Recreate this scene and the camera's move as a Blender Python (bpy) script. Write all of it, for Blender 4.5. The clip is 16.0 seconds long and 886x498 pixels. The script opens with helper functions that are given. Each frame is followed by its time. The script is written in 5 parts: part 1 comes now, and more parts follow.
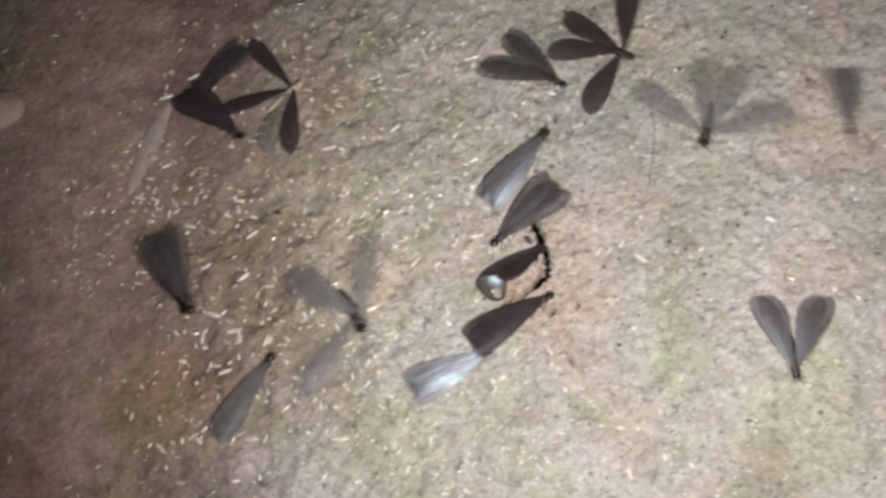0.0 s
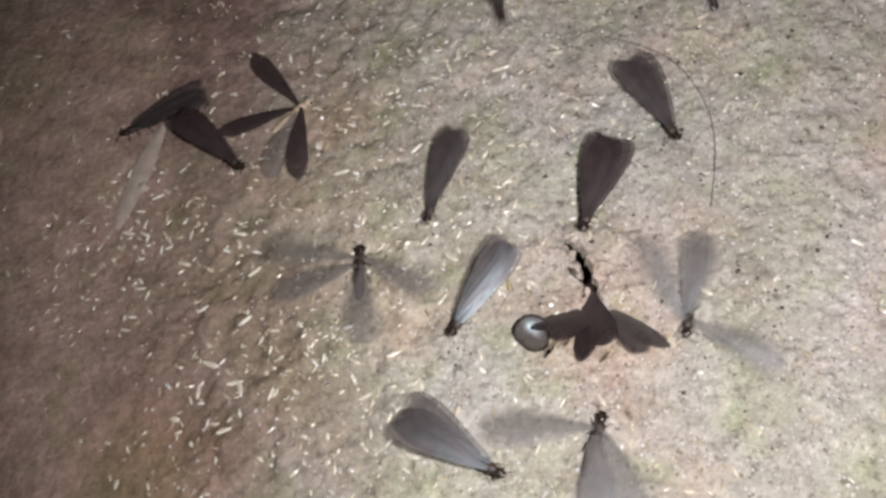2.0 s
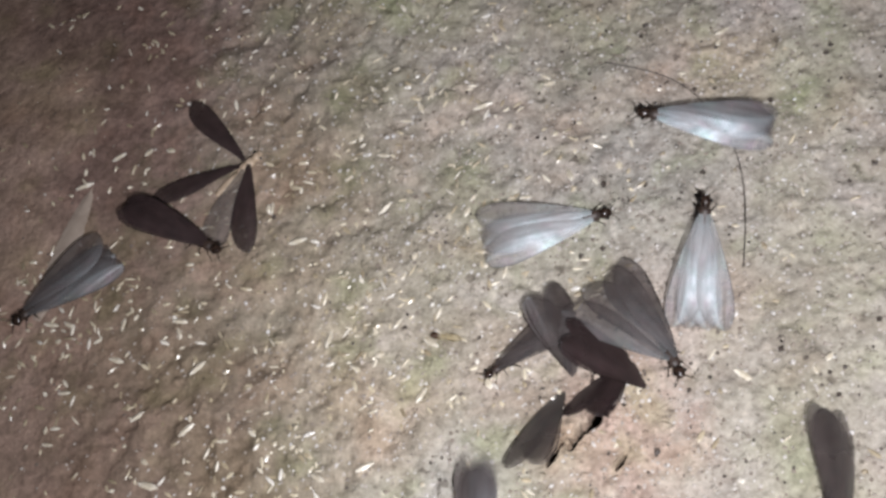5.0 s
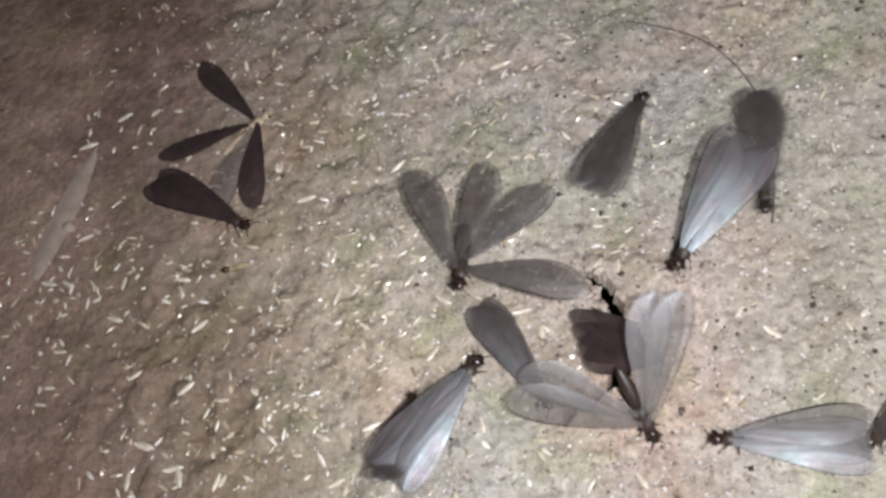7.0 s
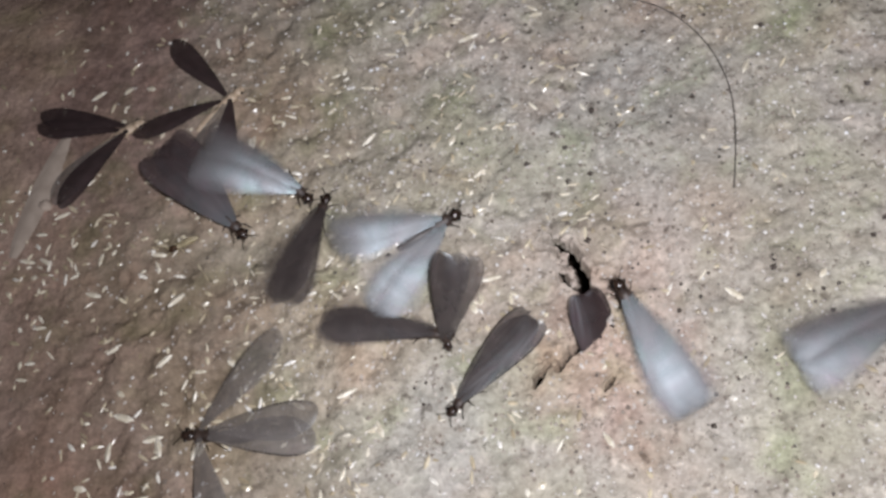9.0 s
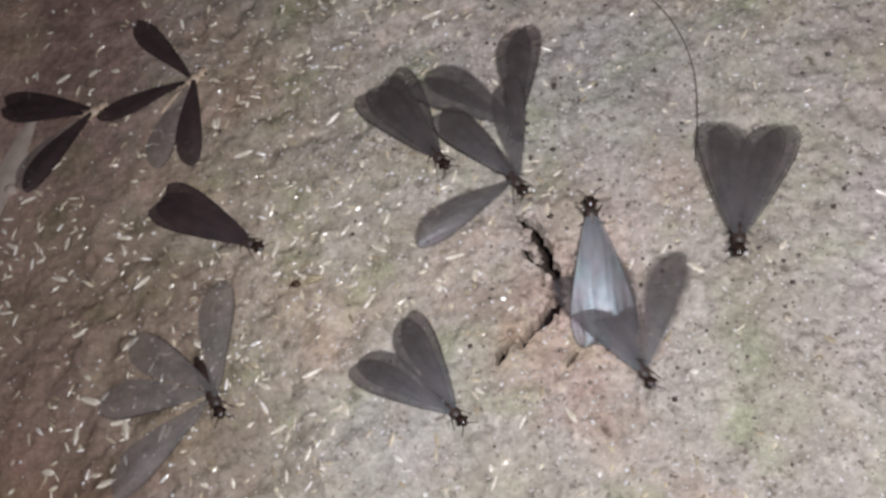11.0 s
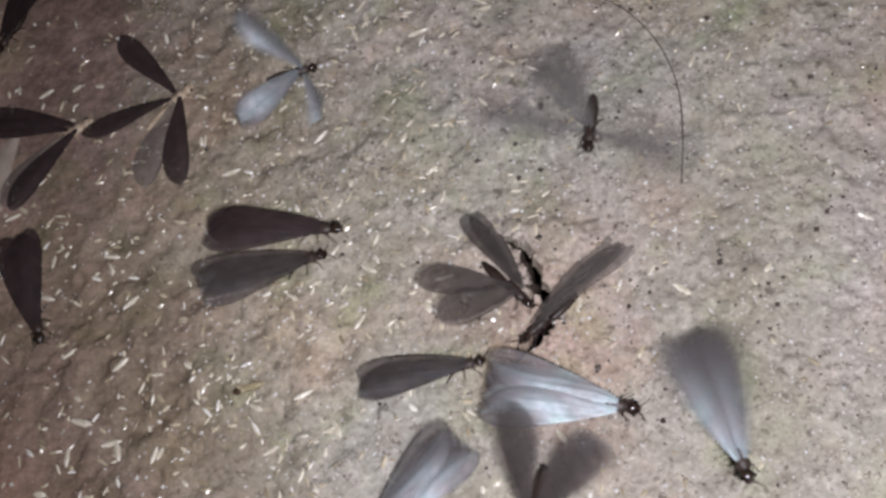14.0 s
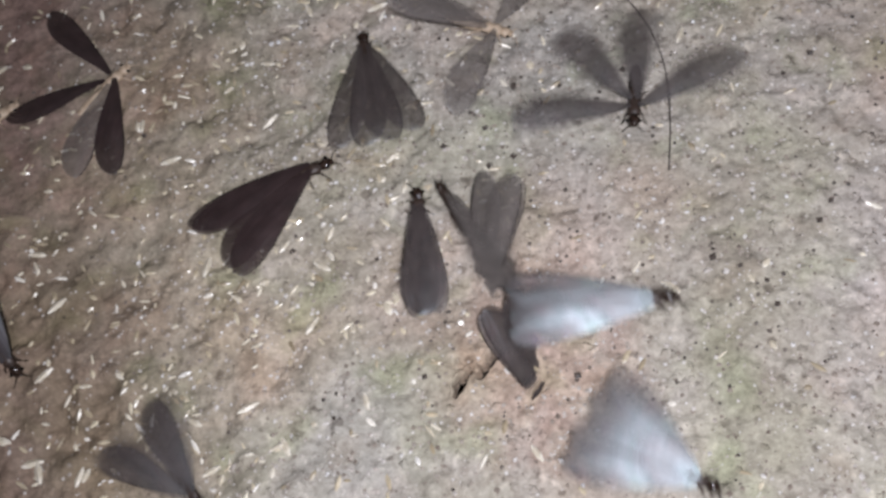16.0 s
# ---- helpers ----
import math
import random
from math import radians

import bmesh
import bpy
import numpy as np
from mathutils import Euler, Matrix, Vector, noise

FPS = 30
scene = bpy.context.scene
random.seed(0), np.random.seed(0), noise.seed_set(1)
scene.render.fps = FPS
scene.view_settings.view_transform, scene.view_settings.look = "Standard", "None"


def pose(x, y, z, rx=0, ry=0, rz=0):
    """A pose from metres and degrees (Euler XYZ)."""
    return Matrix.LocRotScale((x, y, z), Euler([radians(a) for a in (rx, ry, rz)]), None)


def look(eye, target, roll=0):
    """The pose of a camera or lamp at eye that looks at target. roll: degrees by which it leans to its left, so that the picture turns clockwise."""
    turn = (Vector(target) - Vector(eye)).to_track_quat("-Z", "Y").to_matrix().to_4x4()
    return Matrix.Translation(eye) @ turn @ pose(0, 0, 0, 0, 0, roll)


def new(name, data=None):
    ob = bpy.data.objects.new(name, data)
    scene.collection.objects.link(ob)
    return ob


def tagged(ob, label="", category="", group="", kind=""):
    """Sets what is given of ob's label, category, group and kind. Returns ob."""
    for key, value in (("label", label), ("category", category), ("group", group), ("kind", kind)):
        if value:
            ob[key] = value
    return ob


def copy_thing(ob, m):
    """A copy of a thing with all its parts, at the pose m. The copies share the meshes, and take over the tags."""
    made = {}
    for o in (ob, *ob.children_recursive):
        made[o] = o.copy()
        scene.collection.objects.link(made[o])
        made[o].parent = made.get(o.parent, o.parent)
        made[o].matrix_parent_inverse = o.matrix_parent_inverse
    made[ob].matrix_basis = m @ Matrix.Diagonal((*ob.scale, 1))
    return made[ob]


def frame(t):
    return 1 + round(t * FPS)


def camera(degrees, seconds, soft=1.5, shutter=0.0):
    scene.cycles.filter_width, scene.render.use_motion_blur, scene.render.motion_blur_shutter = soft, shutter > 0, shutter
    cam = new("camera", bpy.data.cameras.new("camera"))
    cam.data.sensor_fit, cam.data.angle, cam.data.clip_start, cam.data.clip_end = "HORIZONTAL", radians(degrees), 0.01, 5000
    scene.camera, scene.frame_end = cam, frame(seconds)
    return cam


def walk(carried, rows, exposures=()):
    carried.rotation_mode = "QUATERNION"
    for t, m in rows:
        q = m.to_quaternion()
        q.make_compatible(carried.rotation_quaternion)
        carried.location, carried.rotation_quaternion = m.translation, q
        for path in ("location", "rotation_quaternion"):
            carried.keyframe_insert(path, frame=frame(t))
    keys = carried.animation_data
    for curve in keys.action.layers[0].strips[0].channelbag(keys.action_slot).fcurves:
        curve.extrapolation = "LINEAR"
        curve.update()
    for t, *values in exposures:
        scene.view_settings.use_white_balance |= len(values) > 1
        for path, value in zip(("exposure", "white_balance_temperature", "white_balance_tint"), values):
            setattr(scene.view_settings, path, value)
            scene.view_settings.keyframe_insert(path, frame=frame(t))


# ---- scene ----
cam = camera(44.63, 16.0, soft=3.0, shutter=0.7)
# seconds, eye in metres, turn in degrees
ROWS = [
    (0, 0.00018, -0.00003, 0.26997, 24.26, 8.35, -0.38),
    (0.5, -0.00567, -0.00130, 0.25818, 24.67, 9.72, 0.45),
    (1, -0.00769, 0.00293, 0.24872, 25.65, 9.65, 0.30),
    (1.5, -0.00852, 0.00763, 0.24277, 26.10, 9.61, 0.01),
    (2, -0.00678, 0.01407, 0.23304, 26.67, 9.92, -0.74),
    (2.5, -0.00216, 0.01893, 0.22474, 27.13, 10.42, -1.35),
    (3, 0.00611, 0.02682, 0.21660, 26.99, 11.55, -2.01),
    (3.5, 0.00710, 0.03320, 0.21180, 26.89, 11.12, -3.05),
    (4, 0.00471, 0.04150, 0.20904, 26.19, 10.63, -3.74),
    (4.5, 0.00164, 0.04625, 0.20506, 26.08, 11.17, -3.48),
    (5, -0.00237, 0.04986, 0.19848, 26.12, 12.22, -2.81),
    (7.5, -0.00734, 0.03605, 0.18213, 29.10, 12.33, -1.74),
    (8, -0.00351, 0.03571, 0.18261, 28.49, 12.95, -1.93),
    (8.5, -0.00227, 0.03543, 0.18353, 27.92, 12.84, -2.35),
    (9, -0.00352, 0.03451, 0.18482, 27.40, 12.18, -3.08),
    (11.5, 0.00304, 0.03463, 0.18403, 25.75, 12.29, -4.11),
    (12, 0.00187, 0.03393, 0.18403, 25.98, 11.77, -4.19),
    (12.5, 0.00135, 0.03431, 0.18472, 25.97, 11.49, -4.36),
    (13, 0.00095, 0.03857, 0.18764, 24.86, 11.27, -4.82),
    (13.5, 0.00005, 0.03942, 0.18843, 24.85, 10.91, -4.89),
    (14, -0.00051, 0.04102, 0.18993, 24.65, 10.78, -5.02),
    (14.5, -0.00033, 0.04070, 0.19031, 25.02, 10.95, -4.94),
    (15, -0.00021, 0.03991, 0.19052, 25.52, 11.12, -4.87),
    (15.5, -0.00028, 0.03852, 0.19130, 26.00, 11.26, -4.90),
    (15.7, -0.00047, 0.04202, 0.18365, 25.57, 10.76, -5.19),
    (15.9, -0.00079, 0.04771, 0.17119, 24.88, 9.95, -5.67),
    (16, -0.00083, 0.04850, 0.16945, 24.78, 9.83, -5.73),
]
walk(cam, [(t, pose(x, y, z, rx, ry, rz)) for t, x, y, z, rx, ry, rz in ROWS],
     [(0.0, 0.0, 6620, 8), (1.0, 0.03, 6620, 8), (2.5, 0.06, 6570, 9), (4.0, 0.0, 6530, 9), (5.0, 0.03, 6530, 9), (9.0, -0.11, 6430, 9), (11.5, -0.35, 6360, 12), (15.5, -0.33, 6360, 12), (16.0, -0.25, 6300, 11)])

# ---- light: night, one hand torch beside the camera ----
world = bpy.data.worlds.new("night_sky")
scene.world = world
world.use_nodes = True
world.node_tree.nodes["Background"].inputs[0].default_value = (0.55, 0.5, 0.6, 1)
world.node_tree.nodes["Background"].inputs[1].default_value = 0.03
torch_data = bpy.data.lights.new("torch", "SPOT")
torch_data.energy, torch_data.color = 2.9, (1.0, 0.985, 1.05)
torch_data.spot_size, torch_data.spot_blend, torch_data.shadow_soft_size = radians(97), 1.0, 0.004
torch = new("torch", torch_data)
torch.matrix_world = look((0.011, 0.026, 0.205), (0.004, 0.122, 0.0))


# ---- materials ----
def mat(name):
    m = bpy.data.materials.new(name)
    m.use_nodes = True
    nt = m.node_tree
    return m, nt, nt.nodes["Principled BSDF"]


def nd(nt, kind, **kw):
    n = nt.nodes.new(kind)
    for k, v in kw.items():
        if k in ("operation", "blend_type", "data_type", "noise_dimensions", "feature", "wave_type", "bands_direction"):
            if k == "operation":
                n.operation = v
            elif k == "blend_type":
                n.blend_type = v
            elif k == "data_type":
                n.data_type = v
            elif k == "feature":
                n.feature = v
            elif k == "bands_direction":
                n.bands_direction = v
        else:
            n.inputs[k].default_value = v
    return n


def noise_tex(nt, co, scale, detail=4.0, rough=0.55):
    n = nd(nt, "ShaderNodeTexNoise", Scale=scale, Detail=detail, Roughness=rough)
    nt.links.new(co, n.inputs["Vector"])
    return n.outputs["Fac"]


def ramp(nt, fac, stops):
    n = nt.nodes.new("ShaderNodeValToRGB")
    while len(n.color_ramp.elements) < len(stops):
        n.color_ramp.elements.new(0.5)
    for e, (p, c) in zip(n.color_ramp.elements, stops):
        e.position, e.color = p, (*c, 1) if len(c) == 3 else c
    nt.links.new(fac, n.inputs[0])
    return n.outputs[0]


def mixc(nt, fac, a, b, kind="MIX"):
    n = nt.nodes.new("ShaderNodeMixRGB")
    n.blend_type = kind
    for i, v in ((0, fac), (1, a), (2, b)):
        if hasattr(v, "is_linked") or hasattr(v, "links"):
            nt.links.new(v, n.inputs[i])
        else:
            n.inputs[i].default_value = v if i == 0 else (*v, 1)
    return n.outputs[0]


def math_n(nt, op, a, b=0.0):
    n = nt.nodes.new("ShaderNodeMath")
    n.operation = op
    for i, v in enumerate((a, b)):
        if isinstance(v, (int, float)):
            n.inputs[i].default_value = v
        else:
            nt.links.new(v, n.inputs[i])
    return n.outputs[0]


def bump(nt, height, bsdf, strength=0.5, dist=0.0005):
    n = nd(nt, "ShaderNodeBump", Strength=strength, Distance=dist)
    nt.links.new(height, n.inputs["Height"])
    nt.links.new(n.outputs[0], bsdf.inputs["Normal"])


def blob(nt, pos, x, y, r, wobble):
    """1 in a soft-edged patch of ground round (x, y), 0 outside it."""
    sub = nt.nodes.new("ShaderNodeVectorMath")
    sub.operation = "SUBTRACT"
    nt.links.new(pos, sub.inputs[0])
    sub.inputs[1].default_value = (x, y, 0)
    ln = nt.nodes.new("ShaderNodeVectorMath")
    ln.operation = "LENGTH"
    nt.links.new(sub.outputs[0], ln.inputs[0])
    d = math_n(nt, "DIVIDE", ln.outputs["Value"], r)
    d = math_n(nt, "ADD", d, math_n(nt, "MULTIPLY", math_n(nt, "SUBTRACT", wobble, 0.5), 1.6))
    n = nt.nodes.new("ShaderNodeMapRange")
    n.interpolation_type = "SMOOTHSTEP"
    n.inputs["From Min"].default_value, n.inputs["From Max"].default_value = 1.4, 0.25
    nt.links.new(d, n.inputs["Value"])
    return n.outputs[0]


def ground_material():
    m, nt, b = mat("sandy_soil")
    pos = nt.nodes.new("ShaderNodeNewGeometry").outputs["Position"]
    big = noise_tex(nt, pos, 28, 4)
    mid = noise_tex(nt, pos, 160, 5, 0.65)
    fine = noise_tex(nt, pos, 1100, 4, 0.7)
    col = ramp(nt, big, [(0.3, (0.353, 0.324, 0.262)), (0.5, (0.418, 0.385, 0.331)), (0.7, (0.455, 0.416, 0.384))])
    # smooth brown mud past the sandy part, with torch falloff painted into its tones
    sep = nt.nodes.new("ShaderNodeSeparateXYZ")
    nt.links.new(pos, sep.inputs[0])
    edge = math_n(nt, "ADD", sep.outputs[0], math_n(nt, "MULTIPLY", math_n(nt, "SUBTRACT", big, 0.5), 0.09))
    edge = math_n(nt, "ADD", edge, math_n(nt, "MULTIPLY", math_n(nt, "SUBTRACT", sep.outputs[1], 0.15), -0.12))
    mr = nt.nodes.new("ShaderNodeMapRange")
    mr.interpolation_type = "SMOOTHSTEP"
    mr.inputs["From Min"].default_value, mr.inputs["From Max"].default_value = -0.046, -0.114
    nt.links.new(edge, mr.inputs["Value"])
    mud = mr.outputs[0]
    # near mud darkened for torch falloff, far mud lightened where the torch is weak
    mud_dim = ramp(nt, mid, [(0.3, (0.185, 0.124, 0.102)), (0.7, (0.285, 0.197, 0.164))])
    dry = ramp(nt, mid, [(0.3, (0.365, 0.26, 0.206)), (0.7, (0.44, 0.32, 0.256))])
    dm = nt.nodes.new("ShaderNodeMapRange")
    dm.interpolation_type = "SMOOTHSTEP"
    dm.inputs["From Min"].default_value, dm.inputs["From Max"].default_value = -0.108, -0.138
    edge_pale = math_n(nt, "ADD", edge, math_n(nt, "MULTIPLY", math_n(nt, "SUBTRACT", sep.outputs[1], 0.14), 0.25))
    nt.links.new(edge_pale, dm.inputs["Value"])
    col = mixc(nt, mud, col, mixc(nt, dm.outputs[0], mud_dim, dry))
    # olive algae film and pinkish fired clay round the fissure
    col = mixc(nt, math_n(nt, "MULTIPLY", blob(nt, pos, -0.075, 0.125, 0.05, mid), 0.5), col, (0.355, 0.33, 0.225))
    # this brown patch darkens the left in place of the torch's falloff
    col = mixc(nt, math_n(nt, "MULTIPLY", blob(nt, pos, -0.106, 0.11, 0.038, big), 0.7), col, (0.22, 0.152, 0.114))
    col = mixc(nt, math_n(nt, "MULTIPLY", blob(nt, pos, -0.07, 0.185, 0.03, mid), 0.5), col, (0.3, 0.275, 0.2))
    col = mixc(nt, math_n(nt, "MULTIPLY", blob(nt, pos, -0.009, 0.107, 0.016, mid), 0.5), col, (0.53, 0.345, 0.285))
    col = mixc(nt, math_n(nt, "MULTIPLY", blob(nt, pos, -0.004, 0.128, 0.016, mid), 0.3), col, (0.5, 0.35, 0.28))
    col = mixc(nt, math_n(nt, "MULTIPLY", blob(nt, pos, 0.02, 0.185, 0.012, big), 0.35), col, (0.5, 0.33, 0.25))
    col = mixc(nt, math_n(nt, "MULTIPLY", blob(nt, pos, 0.0, 0.165, 0.03, mid), 0.4), col, (0.36, 0.36, 0.33))
    col = mixc(nt, math_n(nt, "MULTIPLY", blob(nt, pos, -0.042, 0.096, 0.016, mid), 0.4), col, (0.40, 0.405, 0.37))
    col = mixc(nt, math_n(nt, "MULTIPLY", blob(nt, pos, -0.028, 0.122, 0.012, big), 0.35), col, (0.46, 0.37, 0.31))
    # lower left darkened the same way: falloff painted as brown
    col = mixc(nt, math_n(nt, "MULTIPLY", blob(nt, pos, -0.107, 0.072, 0.026, mid), 0.4), col, (0.22, 0.16, 0.125))
    col = mixc(nt, math_n(nt, "MULTIPLY", blob(nt, pos, -0.119, 0.078, 0.016, mid), 0.5), col, (0.26, 0.235, 0.13))
    wide = noise_tex(nt, pos, 21, 2, 0.5)
    col = mixc(nt, 1.0, col, ramp(nt, wide, [(0.34, (0.94, 0.98, 0.86)), (0.48, (1, 1, 1)), (0.53, (1, 1, 1)), (0.66, (1.07, 0.97, 0.92))]), "MULTIPLY")
    # faint tints, mottling, grain and shade painted as dark lines in the creases
    tint = noise_tex(nt, pos, 75, 2, 0.5)
    col = mixc(nt, 0.75, col, ramp(nt, tint, [(0.3, (0.84, 0.93, 0.76)), (0.45, (1, 1, 1)), (0.55, (1.0, 1.0, 1.02)), (0.7, (1.06, 0.98, 0.96))]), "MULTIPLY")
    blotch = noise_tex(nt, pos, 62, 5, 0.6)
    col = mixc(nt, 0.5, col, ramp(nt, blotch, [(0.34, (0.66, 0.62, 0.55)), (0.47, (0.98, 0.97, 0.95)), (0.6, (1.08, 1.08, 1.08)), (0.72, (1.25, 1.25, 1.27))]), "MULTIPLY")
    col = mixc(nt, 0.5, col, ramp(nt, mid, [(0.28, (0.5, 0.48, 0.46)), (0.5, (0.98, 0.97, 0.96)), (0.72, (1.3, 1.28, 1.26))]), "MULTIPLY")
    small = noise_tex(nt, pos, 520, 3, 0.6)
    col = mixc(nt, math_n(nt, "SUBTRACT", 0.48, math_n(nt, "MULTIPLY", mud, 0.2)), col, ramp(nt, small, [(0.3, (0.45, 0.42, 0.40)), (0.43, (0.92, 0.91, 0.9)), (0.58, (1.04, 1.04, 1.04)), (0.7, (1.6, 1.6, 1.6))]), "MULTIPLY")
    col = mixc(nt, 0.45, col, ramp(nt, fine, [(0.3, (0.55, 0.53, 0.5)), (0.5, (1, 1, 1)), (0.68, (1.5, 1.5, 1.5))]), "MULTIPLY")
    pits = ramp(nt, noise_tex(nt, pos, 330, 2, 0.5), [(0.28, (0.35, 0.32, 0.3)), (0.36, (1, 1, 1))])
    col = mixc(nt, math_n(nt, "SUBTRACT", 0.75, math_n(nt, "MULTIPLY", mud, 0.5)), col, pits, "MULTIPLY")
    lump = noise_tex(nt, pos, 105, 3, 0.55)
    # noise ridges drawn dark in place of shade between the lumps
    crease = ramp(nt, lump, [(0.455, (0, 0, 0)), (0.485, (1, 1, 1)), (0.505, (1, 1, 1)), (0.53, (0, 0, 0))])
    where = ramp(nt, noise_tex(nt, pos, 45, 2), [(0.42, (0, 0, 0)), (0.6, (1, 1, 1))])
    crease = math_n(nt, "MULTIPLY", math_n(nt, "MULTIPLY", crease, where), math_n(nt, "ADD", 0.05, math_n(nt, "MULTIPLY", mud, 0.1)))
    col = mixc(nt, crease, col, (0.075, 0.055, 0.04))
    nt.links.new(col, b.inputs["Base Color"])
    b.inputs["Roughness"].default_value = 0.75
    b.inputs["Specular IOR Level"].default_value = 0.3
    h = math_n(nt, "ADD", math_n(nt, "ADD", math_n(nt, "MULTIPLY", lump, 0.25), math_n(nt, "MULTIPLY", small, 0.78)), math_n(nt, "MULTIPLY", fine, 0.25))
    bump(nt, h, b, 0.55, 0.0015)
    return m


def island_material(name, stops, rough=0.6, spec=0.4):
    """One colour a piece, drawn from the stops."""
    m, nt, b = mat(name)
    rnd = nt.nodes.new("ShaderNodeNewGeometry").outputs["Random Per Island"]
    pos = nt.nodes.new("ShaderNodeNewGeometry").outputs["Position"]
    col = ramp(nt, rnd, stops)
    g = noise_tex(nt, pos, 1500, 2)
    col = mixc(nt, 0.5, col, ramp(nt, g, [(0.3, (0.6, 0.6, 0.6)), (0.7, (1.2, 1.2, 1.2))]), "MULTIPLY")
    nt.links.new(col, b.inputs["Base Color"])
    b.inputs["Roughness"].default_value = rough
    b.inputs["Specular IOR Level"].default_value = spec
    return m


def skin_material(name, dark, light, rough, scale=900, ring=0.0):
    m, nt, b = mat(name)
    co = nt.nodes.new("ShaderNodeTexCoord").outputs["Object"]
    n = noise_tex(nt, co, scale, 3)
    col = ramp(nt, n, [(0.35, dark), (0.65, light)])
    nt.links.new(col, b.inputs["Base Color"])
    b.inputs["Roughness"].default_value = rough
    bump(nt, n, b, 0.3, 0.0001)
    return m


def wing_material(name, dark, light, clear, gloss=1.0):
    """A smoky membrane with lengthwise veins, part of the light goes through."""
    m, nt, b = mat(name)
    co = nt.nodes.new("ShaderNodeTexCoord").outputs["UV"]
    w = nd(nt, "ShaderNodeTexWave", Scale=1.9, Distortion=1.6, Detail=1.5)
    w.bands_direction = "X"
    nt.links.new(co, w.inputs["Vector"])
    n = noise_tex(nt, co, 2.5, 1.5)
    col = ramp(nt, n, [(0.3, dark), (0.7, light)])
    col = mixc(nt, math_n(nt, "MULTIPLY", w.outputs["Fac"], 0.22), col, dark)
    nt.links.new(col, b.inputs["Base Color"])
    b.inputs["Specular IOR Level"].default_value = gloss * 0.85
    b.inputs["IOR"].default_value = 1.74
    hue = noise_tex(nt, co, 1.9, 2, 0.5)
    nt.links.new(ramp(nt, hue, [(0.34, (0.74, 0.97, 0.98)), (0.45, (0.8, 0.92, 1.0)), (0.56, (0.9, 0.95, 1.0)), (0.68, (0.95, 0.86, 1.0))]), b.inputs["Specular Tint"])
    # a membrane that thins towards the tip
    sep = nt.nodes.new("ShaderNodeSeparateXYZ")
    nt.links.new(co, sep.inputs[0])
    full = 1.0 - clear
    along = math_n(nt, "DIVIDE", sep.outputs[1], 2.0)
    nt.links.new(ramp(nt, along, [(0.55, (full,) * 3), (1.0, (full * 0.72,) * 3)]), b.inputs["Alpha"])
    # dull and glossy patches and lengthwise folds, so the sheen breaks into bands
    patch = noise_tex(nt, co, 1.7, 3, 0.6)
    nt.links.new(ramp(nt, patch, [(0.35, (0.39,) * 3), (0.65, (0.53,) * 3)]), b.inputs["Roughness"])
    stretch = nt.nodes.new("ShaderNodeMapping")
    stretch.inputs["Scale"].default_value = (3.2, 0.7, 1)
    nt.links.new(co, stretch.inputs["Vector"])
    folds = noise_tex(nt, stretch.outputs[0], 1.3, 1.0)
    bump(nt, math_n(nt, "ADD", math_n(nt, "MULTIPLY", w.outputs["Fac"], 0.11), folds), b, 0.2, 0.0004)
    return m


SOIL = ground_material()
# near-black earth: the shade deep in the fissure is put into this colour
SHADED_EARTH = skin_material("shaded_earth", (0.03, 0.02, 0.015), (0.07, 0.05, 0.035), 0.9)
CHAFF = island_material("pale_chaff", [(0.0, (0.32, 0.26, 0.17)), (0.3, (0.52, 0.44, 0.30)), (0.65, (0.73, 0.65, 0.48)), (0.88, (0.86, 0.8, 0.66)), (1.0, (0.93, 0.9, 0.84))], 0.3, 0.8)
QUARTZ = island_material("pale_sand", [(0.0, (0.2, 0.16, 0.13)), (0.3, (0.36, 0.31, 0.26)), (0.6, (0.52, 0.47, 0.42)), (0.85, (0.64, 0.61, 0.57)), (0.97, (0.7, 0.68, 0.65)), (1.0, (0.8, 0.8, 0.8))], 0.4, 0.5)
GRIT = island_material("dark_grit", [(0.0, (0.045, 0.036, 0.03)), (0.4, (0.12, 0.1, 0.086)), (1.0, (0.26, 0.21, 0.175))], 0.6, 0.4)
HUSK = skin_material("dry_husk", (0.5, 0.43, 0.3), (0.85, 0.8, 0.68), 0.35, 700)
PEBBLE = skin_material("brown_pebble", (0.035, 0.027, 0.022), (0.11, 0.085, 0.07), 0.6, 1200)
CHITIN = skin_material("dark_chitin", (0.014, 0.009, 0.007), (0.04, 0.024, 0.017), 0.19)
DULL = skin_material("dull_chitin", (0.018, 0.012, 0.009), (0.05, 0.032, 0.024), 0.5)
AMBER = skin_material("amber_chitin", (0.018, 0.011, 0.008), (0.04, 0.025, 0.018), 0.45)
EYE = skin_material("black_eye", (0.004, 0.004, 0.004), (0.01, 0.01, 0.01), 0.12)
PALE = skin_material("pale_cuticle", (0.38, 0.28, 0.19), (0.6, 0.48, 0.35), 0.5)
CREAM = skin_material("cream_cuticle", (0.55, 0.46, 0.27), (0.78, 0.69, 0.48), 0.4)
RUST = skin_material("rust_head", (0.06, 0.03, 0.018), (0.13, 0.065, 0.03), 0.35)
WING = wing_material("smoky_wing", (0.05, 0.037, 0.034), (0.1, 0.078, 0.07), 0.32)
WING_CLEAR = wing_material("clear_wing", (0.13, 0.112, 0.1), (0.24, 0.208, 0.19), 0.45)
WING_DEAD = wing_material("dull_wing", (0.03, 0.018, 0.017), (0.055, 0.034, 0.033), 0.1, 0.55)
VEIN = skin_material("dark_vein", (0.014, 0.010, 0.009), (0.03, 0.022, 0.02), 0.4)
